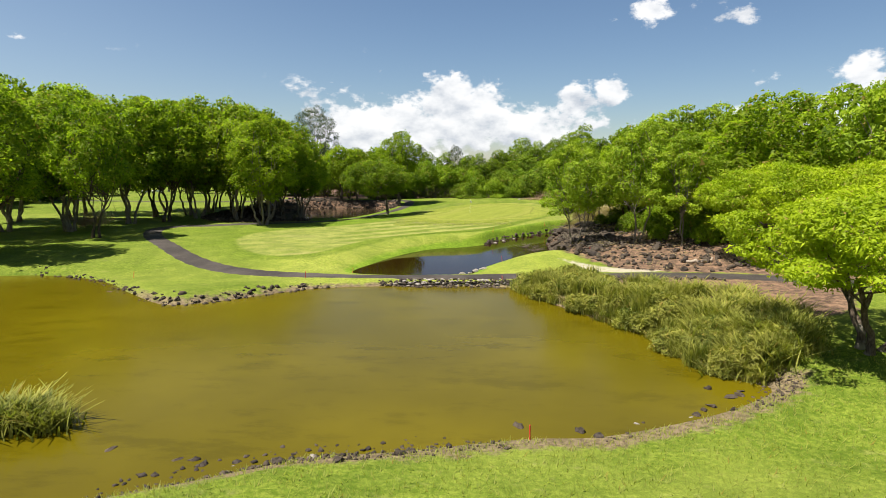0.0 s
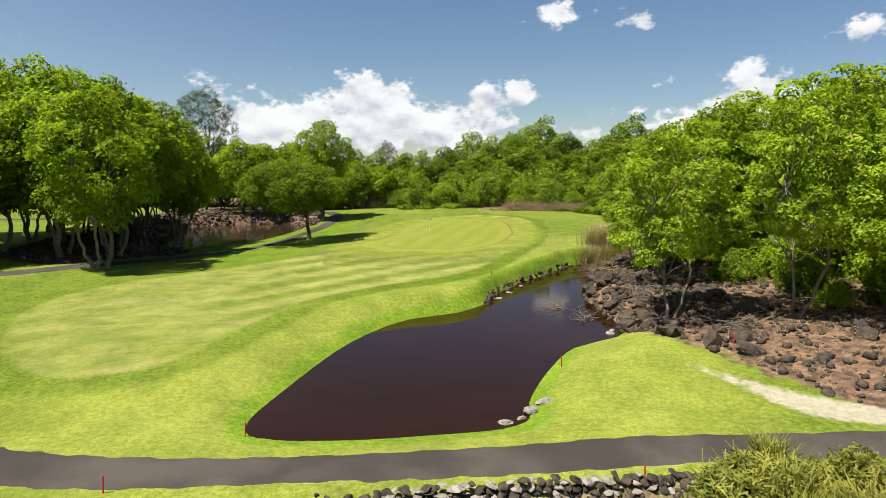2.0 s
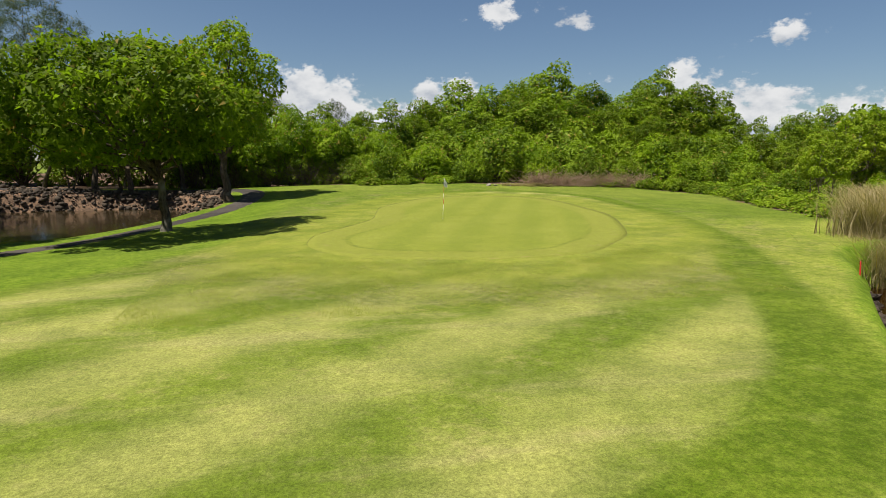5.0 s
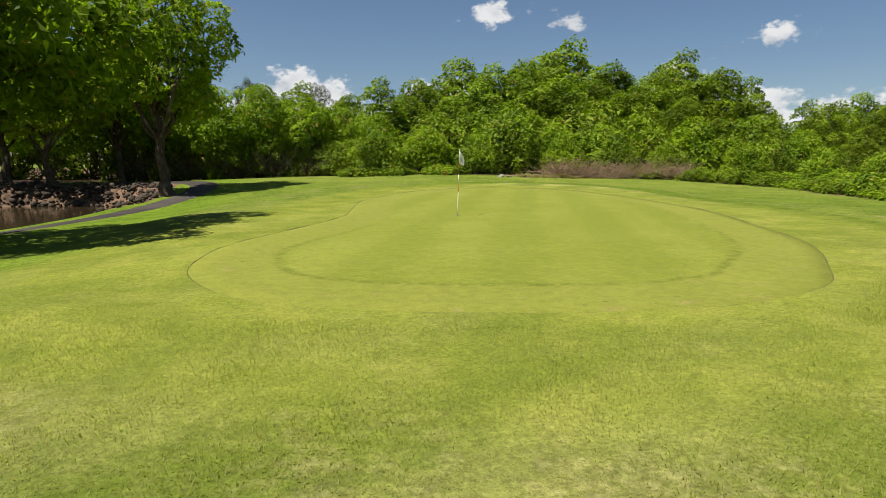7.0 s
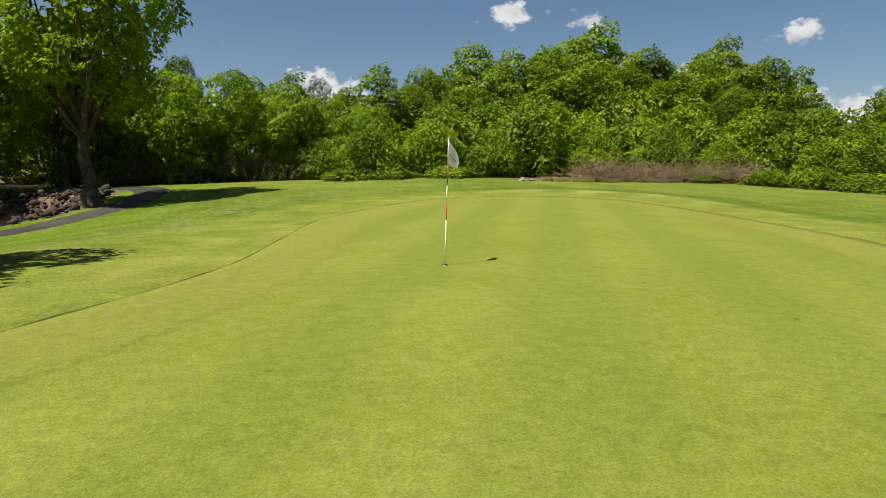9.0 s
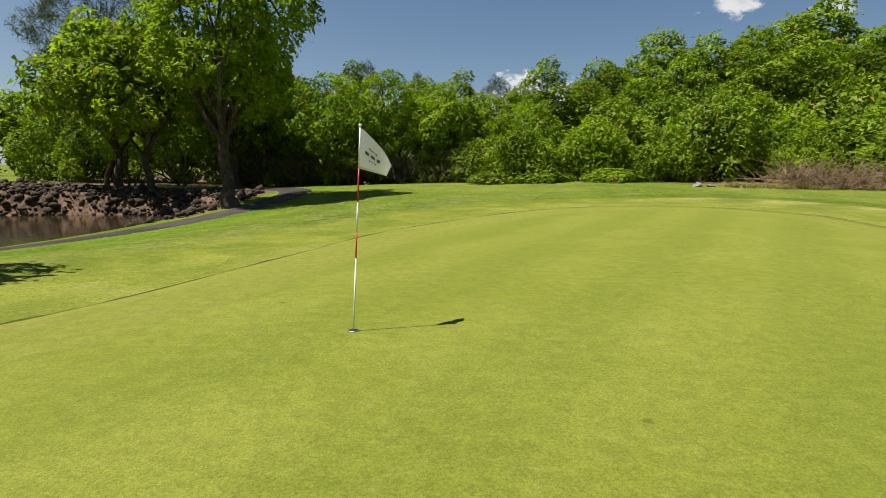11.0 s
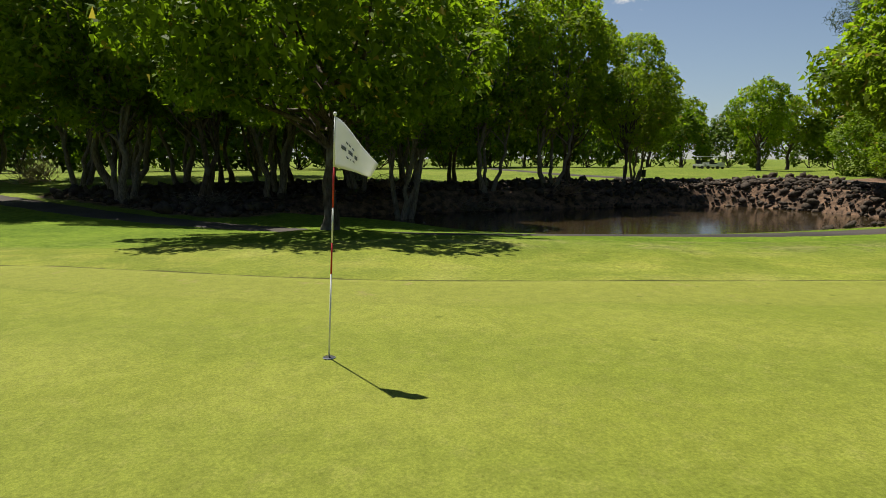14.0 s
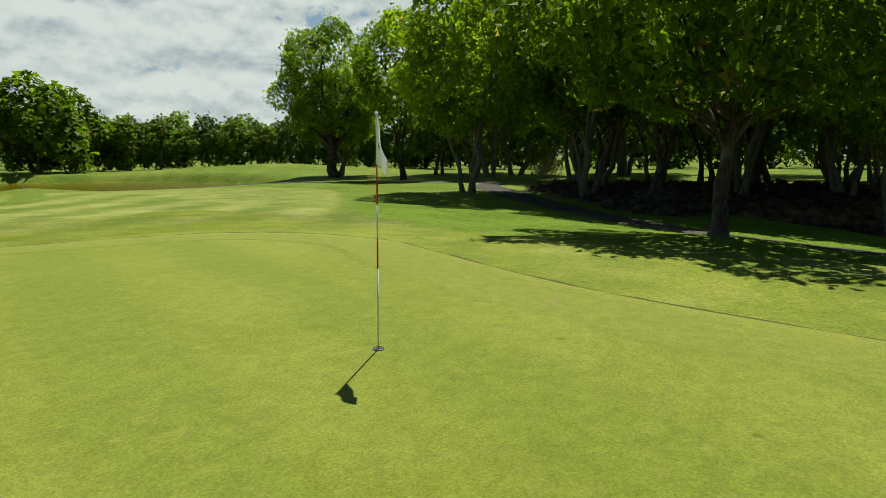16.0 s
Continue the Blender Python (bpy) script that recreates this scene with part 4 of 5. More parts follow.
near_east = [(make_tree("woodland_tree", rt, 12, 3.8, 3.4, 2, LEAF_EAST, BARK_PALE, E_LABEL, n_lobes=44, trunk_r=0.15, leaf_size=0.17, density=75, hang=0.3, lobe_r=0.25, squash=0.6, open_share=0.78, ragged=0.3, core=50), 12)]
deal(EAST[:5], near_east, rt, group="trees of the eastern wood")
deal(EAST[5:], east_kinds, rt, group="trees of the eastern wood")

acacia = make_tree("acacia_tree", rt, 8.6, 6.4, 2.7, 4, LEAF_LIME, BARK, "lime-green feathery acacia with dark forked stems", n_lobes=46, density=80, leaf_size=0.17,
                   trunk_r=0.26, lobe_r=0.23, slim=0.5, squash=0.42, hang=0.22, open_share=0.65, ragged=0.3, core=120)
set_down(acacia, [(18.9, 27.2, 1.0, 0.95, 0.5), (26, 48.5, 0.9, 1.0, 2.1), (33, 44, 1.0, 1.1, 3.3), (27, 20, 0.9, 1.0, 4.4)], rt)

# the overgrown bank behind the green
H_LABEL = "vine-covered tree with dense bright foliage"
hedge_kinds = [(make_dome("vine_covered_tree", rt, 4.6, 15, LEAF_HEDGE, H_LABEL, n_lobes=42), 15),
               (make_dome("vine_covered_tree", rt, 4.4, 15, LEAF_DARK, H_LABEL, n_lobes=40, swell=0.33), 15),
               (make_dome("vine_covered_tree", rt, 4.9, 15, LEAF_HEDGE, H_LABEL, n_lobes=44, swell=0.28, belly=3.4), 15)]
CREST = [(7.4, 150, 10.0), (13.2, 157, 12.0), (18.4, 160, 15.0), (22.4, 158, 13.4), (26.2, 158, 15.1), (30.6, 161, 16.2), (34.9, 162, 17.6), (38.9, 158, 15.2), (42.9, 156, 13.4), (46.5, 158, 13.6),
         (10.6, 153, 9.6), (28.5, 152, 11.5), (24, 151, 10.4), (33, 151, 11.8), (19, 152, 10.8), (37.5, 150, 10.4), (42, 148, 9.4), (15, 149, 8.6),
         (61.9, 177, 18.6), (68.5, 178, 17.4), (56.5, 176, 16.4), (74, 176, 14.4), (48.1, 150, 7.4), (53, 150, 8.0), (58, 146, 9.4), (64, 142, 8.4), (99, 178, 15.6), (92, 176, 13.0), (106, 170, 15.0), (85, 172, 12.6),
         (-0.5, 158, 10.6), (5, 166, 11.0), (-6, 164, 11.4), (-12, 160, 12.0), (-18, 158, 11.6), (-24, 160, 12.4), (-31, 158, 12.8), (-38, 158, 13.0), (-45, 162, 13.2), (52, 133, 6.0), (60, 124, 6.4), (68, 130, 7.4)]
deal([(x, y, h * (1.06 if x < 50 else 1.0) + (2.4 if y > 170 and x < 80 else 0.2)) for x, y, h in CREST], hedge_kinds, rt, group="trees behind the green", low=1.05, high=1.3)
S_LABEL = "dense leafy green shrub at the edge of the rough"
shrub_kinds = [(make_dome("shrub", rt, 2.7, 4.2, LEAF_HEDGE, S_LABEL, n_lobes=22, density=52, leaf_size=0.175, category="shrub", swell=0.36, core=150), 4.2),
               (make_dome("shrub", rt, 2.5, 4.2, LEAF_THICKET, S_LABEL, n_lobes=22, density=52, leaf_size=0.175, category="shrub", swell=0.36, core=150), 4.2),
               (make_dome("shrub", rt, 2.9, 4.2, LEAF_HEDGE, S_LABEL, n_lobes=22, density=52, leaf_size=0.175, category="shrub", swell=0.34, core=150), 4.2)]
FRONT = [(5.5, 137.2, 4.0), (10, 139.0, 4.4), (14.2, 137.3, 3.6), (18, 140.5, 6.3), (22.8, 137.6, 3.8), (27.5, 136.4, 3.6), (32, 134.4, 3.4), (36, 129.4, 3.4), (38.4, 123.2, 3.2), (37.4, 116.8, 2.8), (34.5, 108.8, 2.6), (41, 131.8, 4.2), (46, 122.8, 4.2), (31, 101.8, 2.6), (11.7, 144, 6.3), (16.5, 145, 7.0), (24, 142, 5.2), (31.2, 147, 9.0), (35.5, 145, 7.4), (0, 145, 6.2), (-8, 144, 6.5), (-14, 147, 7.0), (43, 114.8, 4), (48, 112, 5), (28, 95.8, 3.0), (39.2, 141, 6.4), (43.4, 139, 6.3), (28, 141, 5.6), (6, 143, 5.8), (48, 141, 6.6), (20.5, 146.5, 7.6), (46.5, 134, 5.0),
         (-12.6, 142.6, 3.2), (-8.8, 142.0, 2.7), (-5.0, 142.4, 3.4), (-1.4, 142.0, 3.0), (2.0, 140.6, 3.4), (-16.5, 143.0, 3.4), (3.6, 140.6, 3.4)]
UNDER = [(24, 80, 3), (26, 86, 3.5), (28, 92, 4), (30, 96, 3.0), (25, 74, 3), (29, 78, 4), (31, 84, 4.5), (23, 68, 3.2), (27, 64, 3.6), (24, 60, 3.2), (30, 58, 3.8), (33, 70, 4.4), (21.5, 64.5, 2.6), (26, 53, 3.0),
         (21, 77, 2.4), (31, 50, 3), (36, 46, 3.5), (20, 68.5, 2.2), (22.5, 71.5, 3.2), (23.5, 56.5, 2.4), (28, 67, 4.6), (30, 63, 4.8), (20.5, 60.5, 1.7), (27, 57, 3.8), (19, 77.5, 1.6), (33, 56, 4.6)]
deal(FRONT + UNDER, shrub_kinds, rt, group="shrubs behind the green", low=0.9, high=1.12)
low_edge = make_bush("creeper_shrub", rt, 1.9, 1.6, LEAF_HEDGE, "low spreading green shrub at the edge of the rough", density=60, leaf_size=0.16, core=60)
EDGE = [(33, 127.5), (35.2, 123.5), (34.2, 119), (32.6, 115), (31, 111), (29.4, 107), (27.8, 103), (26.2, 99.5), (24.8, 96), (23.6, 93), (37, 121), (35.6, 114.5), (33, 108.5), (30.6, 103.5), (28.6, 99),
        (26.6, 94.5), (36.5, 126), (34.6, 125.4), (34.9, 121.4), (33.6, 117), (31.9, 113), (30.3, 109), (28.7, 105), (31.2, 129.6), (28.6, 132.6), (3.5, 136.4), (6.5, 136), (11, 136.2)]
set_down(low_edge, [(x + (0.6 if x > 20 else 0.0), y, rt.uniform(0.9, 1.3), rt.uniform(0.45, 0.85), rt.uniform(0, 6)) for x, y in EDGE], rt, group="low shrubs of the edge")
feather = make_tree("feathery_tree", rt, 8.6, 3.5, 1.9, 4, LEAF_THICKET, BARK, "feathery light green thicket tree", n_lobes=26, density=34, leaf_size=0.25, trunk_r=0.12, slim=0.5, squash=0.7, open_share=0.4, core=150, hang=0.1)
set_down(feather, [(-5, 142, 1, 0.98, 0), (-9.5, 141.5, 1, 0.98, 1), (-13.5, 142.5, 1, 1.0, 2), (-18, 144, 1.0, 0.96, 3), (-23, 145, 1, 0.96, 4), (-1, 143, 1, 0.86, 5), (-29, 147, 1, 1.0, 0.6), (2.6, 145, 0.9, 0.8, 2.6)], rt,
         group="thicket beyond the path")

# casuarinas: thin grey crowns over the wood
pine = make_tree("casuarina_tree", rt, 22, 6.2, 8, 1, LEAF_GREY, BARK, "thin grey-green casuarina with wispy branches", n_lobes=40, density=30, leaf_size=0.55, trunk_r=0.22,
                 slim=0.085, lobe_r=0.22, droop=0.1, spread=0.8, core=0, ragged=0.4, limbs=1)
set_down(pine, [(-32, 148, 0.92, 0.97, 0), (-14, 172, 0.4, 0.66, 1), (-8, 176, 0.36, 0.62, 2), (2, 180, 0.4, 0.62, 3)], rt)

# far woods round the course
fr = np.random.default_rng(21)
far_spots = []
for k in range(60):
    a = radians(-182 + k * 2.85)
    dist = fr.uniform(116, 132) if k % 2 else fr.uniform(135, 170)
    x, y = 5 + math.sin(a) * dist, 95 + math.cos(a) * dist
    if (y < 205 or x < -40) and not (abs(x + 2) < 22 and y < 8):
        far_spots.append((x, y, fr.uniform(8.5, 11.5)))
for k in range(22):
    a = radians(-157 + k * 1.5)
    far_spots.append((8 + math.sin(a) * 117 + fr.uniform(-2, 2), 105 + math.cos(a) * 117 + fr.uniform(-2, 2), fr.uniform(6.4, 8.6)))
for k in range(10):
    a = radians(50 + k * 7)
    dist = fr.uniform(118, 150)
    far_spots.append((5 + math.sin(a) * dist, 90 + math.cos(a) * dist, fr.uniform(11, 14)))
for k in range(20):
    far_spots.append((-84 + 4 * math.sin(k * 1.7) - 0.02 * (k - 9) ** 2, 38 + k * 5.6 + fr.uniform(-1, 1), fr.uniform(10.5, 13.5)))
far_spots += [(-35, 6, 13.5), (-30, 1, 11), (-42, 2, 12)]
far_kinds = [(make_bush("distant_tree", rt, 6.2, 12, LEAF_FAR, "distant dark green broadleaf tree of the woods", n_lobes=18, density=5.5, leaf_size=0.7, category="tree", core=90), 12),
             (make_bush("distant_tree", rt, 5.8, 12, LEAF_DARK, "distant dark green broadleaf tree of the woods", n_lobes=18, density=5.5, leaf_size=0.7, category="tree", core=90), 12)]
deal(far_spots, far_kinds, fr, group="far woods")
PARK = [(-69, 164, 13), (-80, 178, 12), (-58, 176, 12), (-92, 160, 13), (-20, 135.5, 11.5), (-23.5, 137.5, 12), (-16, 140.5, 12.0), (-100, 140, 13), (-75, 190, 14), (-105, 175, 14)]
deal(PARK, [(make_tree("parkland_tree", rt, 12, 4.6, 3.0, 1, LEAF, BARK, "open-grown broadleaf tree on mown grass", n_lobes=24, trunk_r=0.3, leaf_size=0.36, density=18, open_share=0.2), 12)], rt, group="parkland trees")


# ---- flag, cup and stakes ----
HOLE = (3.455, 101.645)
hole_z = ground_z(*HOLE) + 0.012
flag = new("golf_flagstick")
flag.matrix_basis = Matrix.Translation((*HOLE, hole_z)) @ Matrix.Rotation(radians(3.6), 4, Vector((-0.75, 0.66, 0)))
tagged(flag, "white flag on a red and white banded flagstick", "flagstick")


def rod(lo, hi, r0, r1, sides=10):
    bm = bmesh.new()
    bmesh.ops.create_cone(bm, cap_ends=True, segments=sides, radius1=r0, radius2=r1, depth=hi - lo, matrix=Matrix.Translation((0, 0, (lo + hi) / 2)))
    return bm


for lo, hi, mt in ((-0.1, 0.75, WHITE), (0.75, 1.02, RED), (1.02, 1.32, WHITE), (1.32, 1.66, RED), (1.66, 2.08, WHITE)):
    part("band", rod(lo, hi, 0.0078, 0.0072), mt, flag, smooth=True)
bm = bmesh.new()
bmesh.ops.create_uvsphere(bm, u_segments=10, v_segments=6, radius=0.017, matrix=Matrix.Translation((0, 0, 2.09)))
part("finial", bm, WHITE, flag, smooth=True)
cols, rows = 16, 12
fv, ff = [], []
for i in range(cols + 1):
    u = i / cols
    for j in range(rows + 1):
        v = j / rows
        upper = 2.07 - 0.36 * u ** 1.25
        lower = 1.66 - 0.06 * u
        z = lower + (upper - lower) * v
        reach = 0.43 * u * (1 - 0.16 * u * (1 - v))
        sway = 0.035 * math.sin(5.5 * u + 1.5 * v) * u + 0.05 * u * u * (1 - v)
        fv.append((0.66 * reach - 0.75 * sway, 0.75 * reach + 0.66 * sway, z))
for i in range(cols):
    for j in range(rows):
        a = i * (rows + 1) + j
        ff.append((a, a + rows + 1, a + rows + 2, a + 1))
cloth = sheet_object("flag_cloth", fv, ff, CLOTH)
cloth.parent = flag
solid = cloth.modifiers.new("thickness", "SOLIDIFY")
solid.thickness = 0.003


def on_cloth(u, v):
    i, j = u * cols, v * rows
    a = np.array(fv[int(i) * (rows + 1) + int(j)])
    b = np.array(fv[min(cols, int(i) + 1) * (rows + 1) + min(rows, int(j) + 1)])
    return a + (b - a) * ((i % 1 + j % 1) / 2)


for side in (1, -1):
    for u0, u1, v, thick in ((0.18, 0.62, 0.46, 0.030), (0.30, 0.50, 0.30, 0.012), (0.28, 0.50, 0.62, 0.014)):
        steps = 8
        vs, fs = [], []
        for k in range(steps + 1):
            c = on_cloth(u0 + (u1 - u0) * k / steps, v)
            off = np.array([-0.75, 0.66, 0]) * 0.006 * side
            vs += [c + off + (0, 0, thick / 2), c + off - (0, 0, thick / 2)]
        fs = [(2 * k, 2 * k + 2, 2 * k + 3, 2 * k + 1) for k in range(steps) if k % 3 != 2]
        bar = sheet_object("print_bar", vs, fs, INK)
        bar.parent = cloth
        tagged(bar, "faded dark printed lettering bar")

cup = new("hole_cup")
cup.location = (*HOLE, hole_z)
tagged(cup, "white-lined cup round the flagstick, its shaded inside a flat dark disc", "hole")
# no hollow is cut: a flat dark disc paints the shade inside the hole
bm = bmesh.new()
bmesh.ops.create_circle(bm, cap_ends=True, segments=24, radius=0.052, matrix=Matrix.Translation((0, 0, 0.003)))
part("dark_hollow", bm, DARK, cup)
bm = bmesh.new()
ro, ri = 0.057, 0.052
outer = [bm.verts.new((math.cos(a) * ro, math.sin(a) * ro, 0.002)) for a in np.linspace(0, 2 * math.pi, 24, endpoint=False)]
inner = [bm.verts.new((math.cos(a) * ri, math.sin(a) * ri, 0.007)) for a in np.linspace(0, 2 * math.pi, 24, endpoint=False)]
for i in range(24):
    bm.faces.new((outer[i], outer[(i + 1) % 24], inner[(i + 1) % 24], inner[i]))
part("rim", bm, STEEL, cup)


def stake(x, y, mat, label, tall=0.5):
    root = new("marker_stake")
    root.location = (x, y, ground_z(x, y))
    bm = bmesh.new()
    bmesh.ops.create_cube(bm, size=1.0, matrix=Matrix.Translation((0, 0, tall / 2 - 0.1)) @ Matrix.Diagonal((0.042, 0.042, tall + 0.2, 1)))
    bmesh.ops.bevel(bm, geom=bm.edges[:], offset=0.008, segments=1, affect="EDGES")
    part("post", bm, mat, root)
    bm = bmesh.new()
    bmesh.ops.create_cone(bm, cap_ends=True, segments=4, radius1=0.03, radius2=0.004, depth=0.05, matrix=Matrix.Translation((0, 0, tall + 0.025)) @ Matrix.Rotation(radians(45), 4, "Z"))
    part("tip", bm, mat, root)
    root.rotation_euler = (radians(random.uniform(-5, 5)), radians(random.uniform(-5, 5)), random.uniform(0, 1))
    return tagged(root, label, "stake", group="hazard stakes")


for x, y in ((-11.5, 49.2), (4.2, 47.95), (9.9, 47.1), (5.5, 76.9), (13.3, 86.0), (2.8, 20.3), (-8.3, 53.2), (13.2, 57.9), (5.1, 58.6), (-26, 50.5), (10.5, 133.2)):
    stake(x, y, RED, "short red-painted wooden hazard stake in the grass")


# ---- rocks ----
def boulder_mesh(name, r, mat, flat=0.7, fine=2):
    bm = bmesh.new()
    bmesh.ops.create_icosphere(bm, subdivisions=fine, radius=0.5)
    seed = Vector(r.uniform(0, 50, 3))
    cuts = [(Vector(r.normal(size=3)).normalized(), r.uniform(0.40, 0.80)) for _ in range(9)]
    for v in bm.verts:
        d = v.co.normalized()
        f = min([1.08] + [h / max(d.dot(q), 0.05) for q, h in cuts if d.dot(q) > 0.05])
        f *= 1.12 + 0.26 * noise.noise(d * 2.2 + seed) + 0.14 * noise.noise(d * 6 + seed)
        v.co = Vector((d.x, d.y * 0.85, d.z * flat)) * 0.5 * f
        v.co.z = max(v.co.z, -0.24)
    me = bpy.data.meshes.new(name)
    bm.to_mesh(me)
    bm.free()
    me.materials.append(mat)
    return me


rk = np.random.default_rng(31)
LAVA = [boulder_mesh("boulder", rk, ROCK) for _ in range(6)]
PALE = [boulder_mesh("boulder", rk, ROCK_GREY, 0.55) for _ in range(4)]


def rock_arrays(meshes):
    out = []
    for me in meshes:
        v = np.empty(len(me.vertices) * 3, np.float32)
        me.vertices.foreach_get("co", v)
        f = np.array([tuple(p.vertices) for p in me.polygons])
        out.append((v.reshape(-1, 3), f))
    return out


LAVA_ARR = rock_arrays([boulder_mesh("stone", rk, ROCK, fine=1) for _ in range(6)])


def boulder(x, y, size, pale=False, label="rough dark lava boulder on the bank", group="lava boulders", sink=0.12):
    me = (PALE if pale else LAVA)[rk.integers(4 if pale else 6)]
    ob = new("boulder", me)
    z = max(ground_z(x, y), WATER - 0.1)
    ob.matrix_basis = Matrix.Translation((x, y, z + size * (0.24 - sink))) @ Euler((rk.uniform(-0.25, 0.25), rk.uniform(-0.25, 0.25), rk.uniform(0, 6.28))).to_matrix().to_4x4() @ Matrix.Diagonal((size * rk.uniform(0.8, 1.25), size * rk.uniform(0.8, 1.2), size * rk.uniform(0.75, 1.15), 1))
    return tagged(ob, "pale weathered stone at the water's edge" if pale else label, "boulder", group="pale stones" if pale else group)


def rubble(name, spots, arrays, mat, label, lift=0.0):
    """Many small stones as one heap."""
    pieces = []
    xs, ys, ss = np.array(spots).T
    zs = np.maximum(height(xs, ys), WATER - 0.05)
    for x, y, s, z in zip(xs, ys, ss, zs):
        v, f = arrays[rk.integers(len(arrays))]
        e = np.array(Euler((rk.uniform(-0.5, 0.5), rk.uniform(-0.5, 0.5), rk.uniform(0, 6.28))).to_matrix())
        pieces.append(((v * s * rk.uniform(0.7, 1.3, 3)) @ e.T + (x, y, z + s * 0.1 + lift * rk.random()), f))
    ob = mesh_object(name, *join(pieces), mat)
    return tagged(ob, label, "rocks", kind="stuff")


def band_spots(line, closed_pts, count, lo, hi, smin, smax):
    """Spots along a stretch of a line, between two offsets to its outside."""
    out = []
    seg = line[closed_pts[0]:closed_pts[1]]
    t = np.gradient(seg, axis=0)
    t /= np.linalg.norm(t, axis=1)[:, None]
    for _ in range(count):
        i = rk.integers(len(seg))
        off = rk.uniform(lo, hi)
        p = seg[i] + np.array([t[i, 1], -t[i, 0]]) * off + t[i] * rk.uniform(-0.6, 0.6)
        out.append((p[0], p[1], smin + (smax - smin) * rk.random() ** 2.2))
    return out


def near_index(line, p):
    return int(np.argmin(np.hypot(line[:, 0] - p[0], line[:, 1] - p[1])))


# eastern lava bank: larger boulders one by one, the rest as rubble
def scatter(count, box, allowed):
    """Random places in a box (x0, x1, y0, y1) where allowed(x, y) holds."""
    x, y = rk.uniform(box[0], box[1], count * 9), rk.uniform(box[2], box[3], count * 9)
    ok = allowed(x, y)
    return list(zip(x[ok], y[ok]))[:count]


def east_bank(x, y):
    thick = np.exp(-np.maximum(0, x - 12 - (y - 62) * 0.25) / 5) + 0.08
    thick = thick * np.clip((y - 54) / 9, 0.25, 1.0)
    return (away(x, y, DIRT_EAST) < -0.1) & (away(x, y, POND_B) > -0.2) & (rk.random(x.shape) < thick)


for x, y in scatter(130, (10, 24, 52, 86), east_bank):
    boulder(x, y, 0.35 + 1.1 * rk.random() ** 1.6)
for x, y in scatter(42, (10.5, 19, 58, 82), east_bank):
    boulder(x, y, 0.75 + 0.7 * rk.random())
for x, y in scatter(60, (14, 30, 47.5, 60), lambda x, y: (away(x, y, DIRT_EAST) < -0.5) & (away(x, y, ROAD[::3], closed=False) > 1.9)):
    boulder(x, y, 0.3 + 0.75 * rk.random() ** 2)
spots = [(x, y, 0.22 + 0.6 * rk.random() ** 1.8) for x, y in scatter(1900, (10, 30, 47, 90), east_bank)]
spots += [(x, y, 0.10 + 0.4 * rk.random() ** 2.4) for x, y in scatter(900, (12, 34, 46, 64), lambda x, y: (away(x, y, DIRT_EAST) < -0.2) & (away(x, y, ROAD[::3], closed=False) > 1.7))]
rubble("lava_rubble", spots, LAVA_ARR, ROCK, "broken dark lava rock and grit")
# western bank of the dark pond
def west_bank(x, y):
    return (away(x, y, DIRT_WEST) < 0.0) & (away(x, y, POND_C) > -0.3) & (away(x, y, ROAD[::3], closed=False) > 1.6)


spots = [(x, y, 0.10 + 0.85 * rk.random() ** 3.2) for x, y in scatter(3800, (-42, -10, 86, 142), west_bank)]
rubble("lava_rubble", spots, LAVA_ARR, ROCK, "heaped dark lava rock under the trees", lift=0.12)
# shores
b0, b1 = near_index(POND_B, (4.2, 73)), near_index(POND_B, (16, 88.3))
for x, y, s in band_spots(POND_B, (b0, b1), 50, -0.1, 0.3, 0.25, 0.65):
    boulder(x, y, s, label="dark stone edging the pond bank")
rubble("bank_stones", band_spots(POND_B, (b0, b1), 260, -0.1, 0.25, 0.12, 0.38), LAVA_ARR, ROCK, "dark stones edging the pond bank")
for x, y in ((6.9, 76.4), (8.4, 78.8), (5.6, 74.6), (1.9, 53.6), (2.4, 54.0), (1.2, 53.2), (3.0, 54.6), (10.3, 65.2), (9.9, 64.6)):
    boulder(x, y, rk.uniform(0.5, 0.8), pale=True)
a0, a1 = near_index(POND_A, (-9, 46.8)), near_index(POND_A, (-36, 52.3))
for x0, y0, s0 in band_spots(POND_A, (a0, a1), 6, 0.0, 1.6, 0.4, 1.1):
    for k in range(rk.integers(3, 8)):
        x, y = x0 + rk.normal() * 0.55, y0 + rk.normal() * 0.4
        if away(x, y, POND_A)[0] > -0.4:
            boulder(x, y, s0 * rk.uniform(0.35, 1.0), sink=0.2, label="dark lava boulder on the grassy pond bank")
for x, y, s in band_spots(POND_A, (a0, a1), 14, -1.0, -0.1, 0.25, 0.6):
    boulder(x, y, s, sink=0.3, label="wet dark rock breaking the water")
for x, y, s in ((5.2, 20.6, 0.4), (6.9, 21.8, 0.4), (9.4, 22.6, 0.5), (9.9, 23.1, 0.45), (10.4, 23.5, 0.5), (10.9, 22.9, 0.35), (11.5, 24.6, 0.55),
                (12.2, 25.2, 0.4), (11.0, 25.4, 0.5), (9.1, 22.4, 0.3), (2.6, 21.5, 0.5), (4.7, 21.1, 0.6), (12.0, 24.7, 0.6)):
    boulder(x, y, s, pale=rk.random() < 0.2, label="dark stone at the near pond edge")
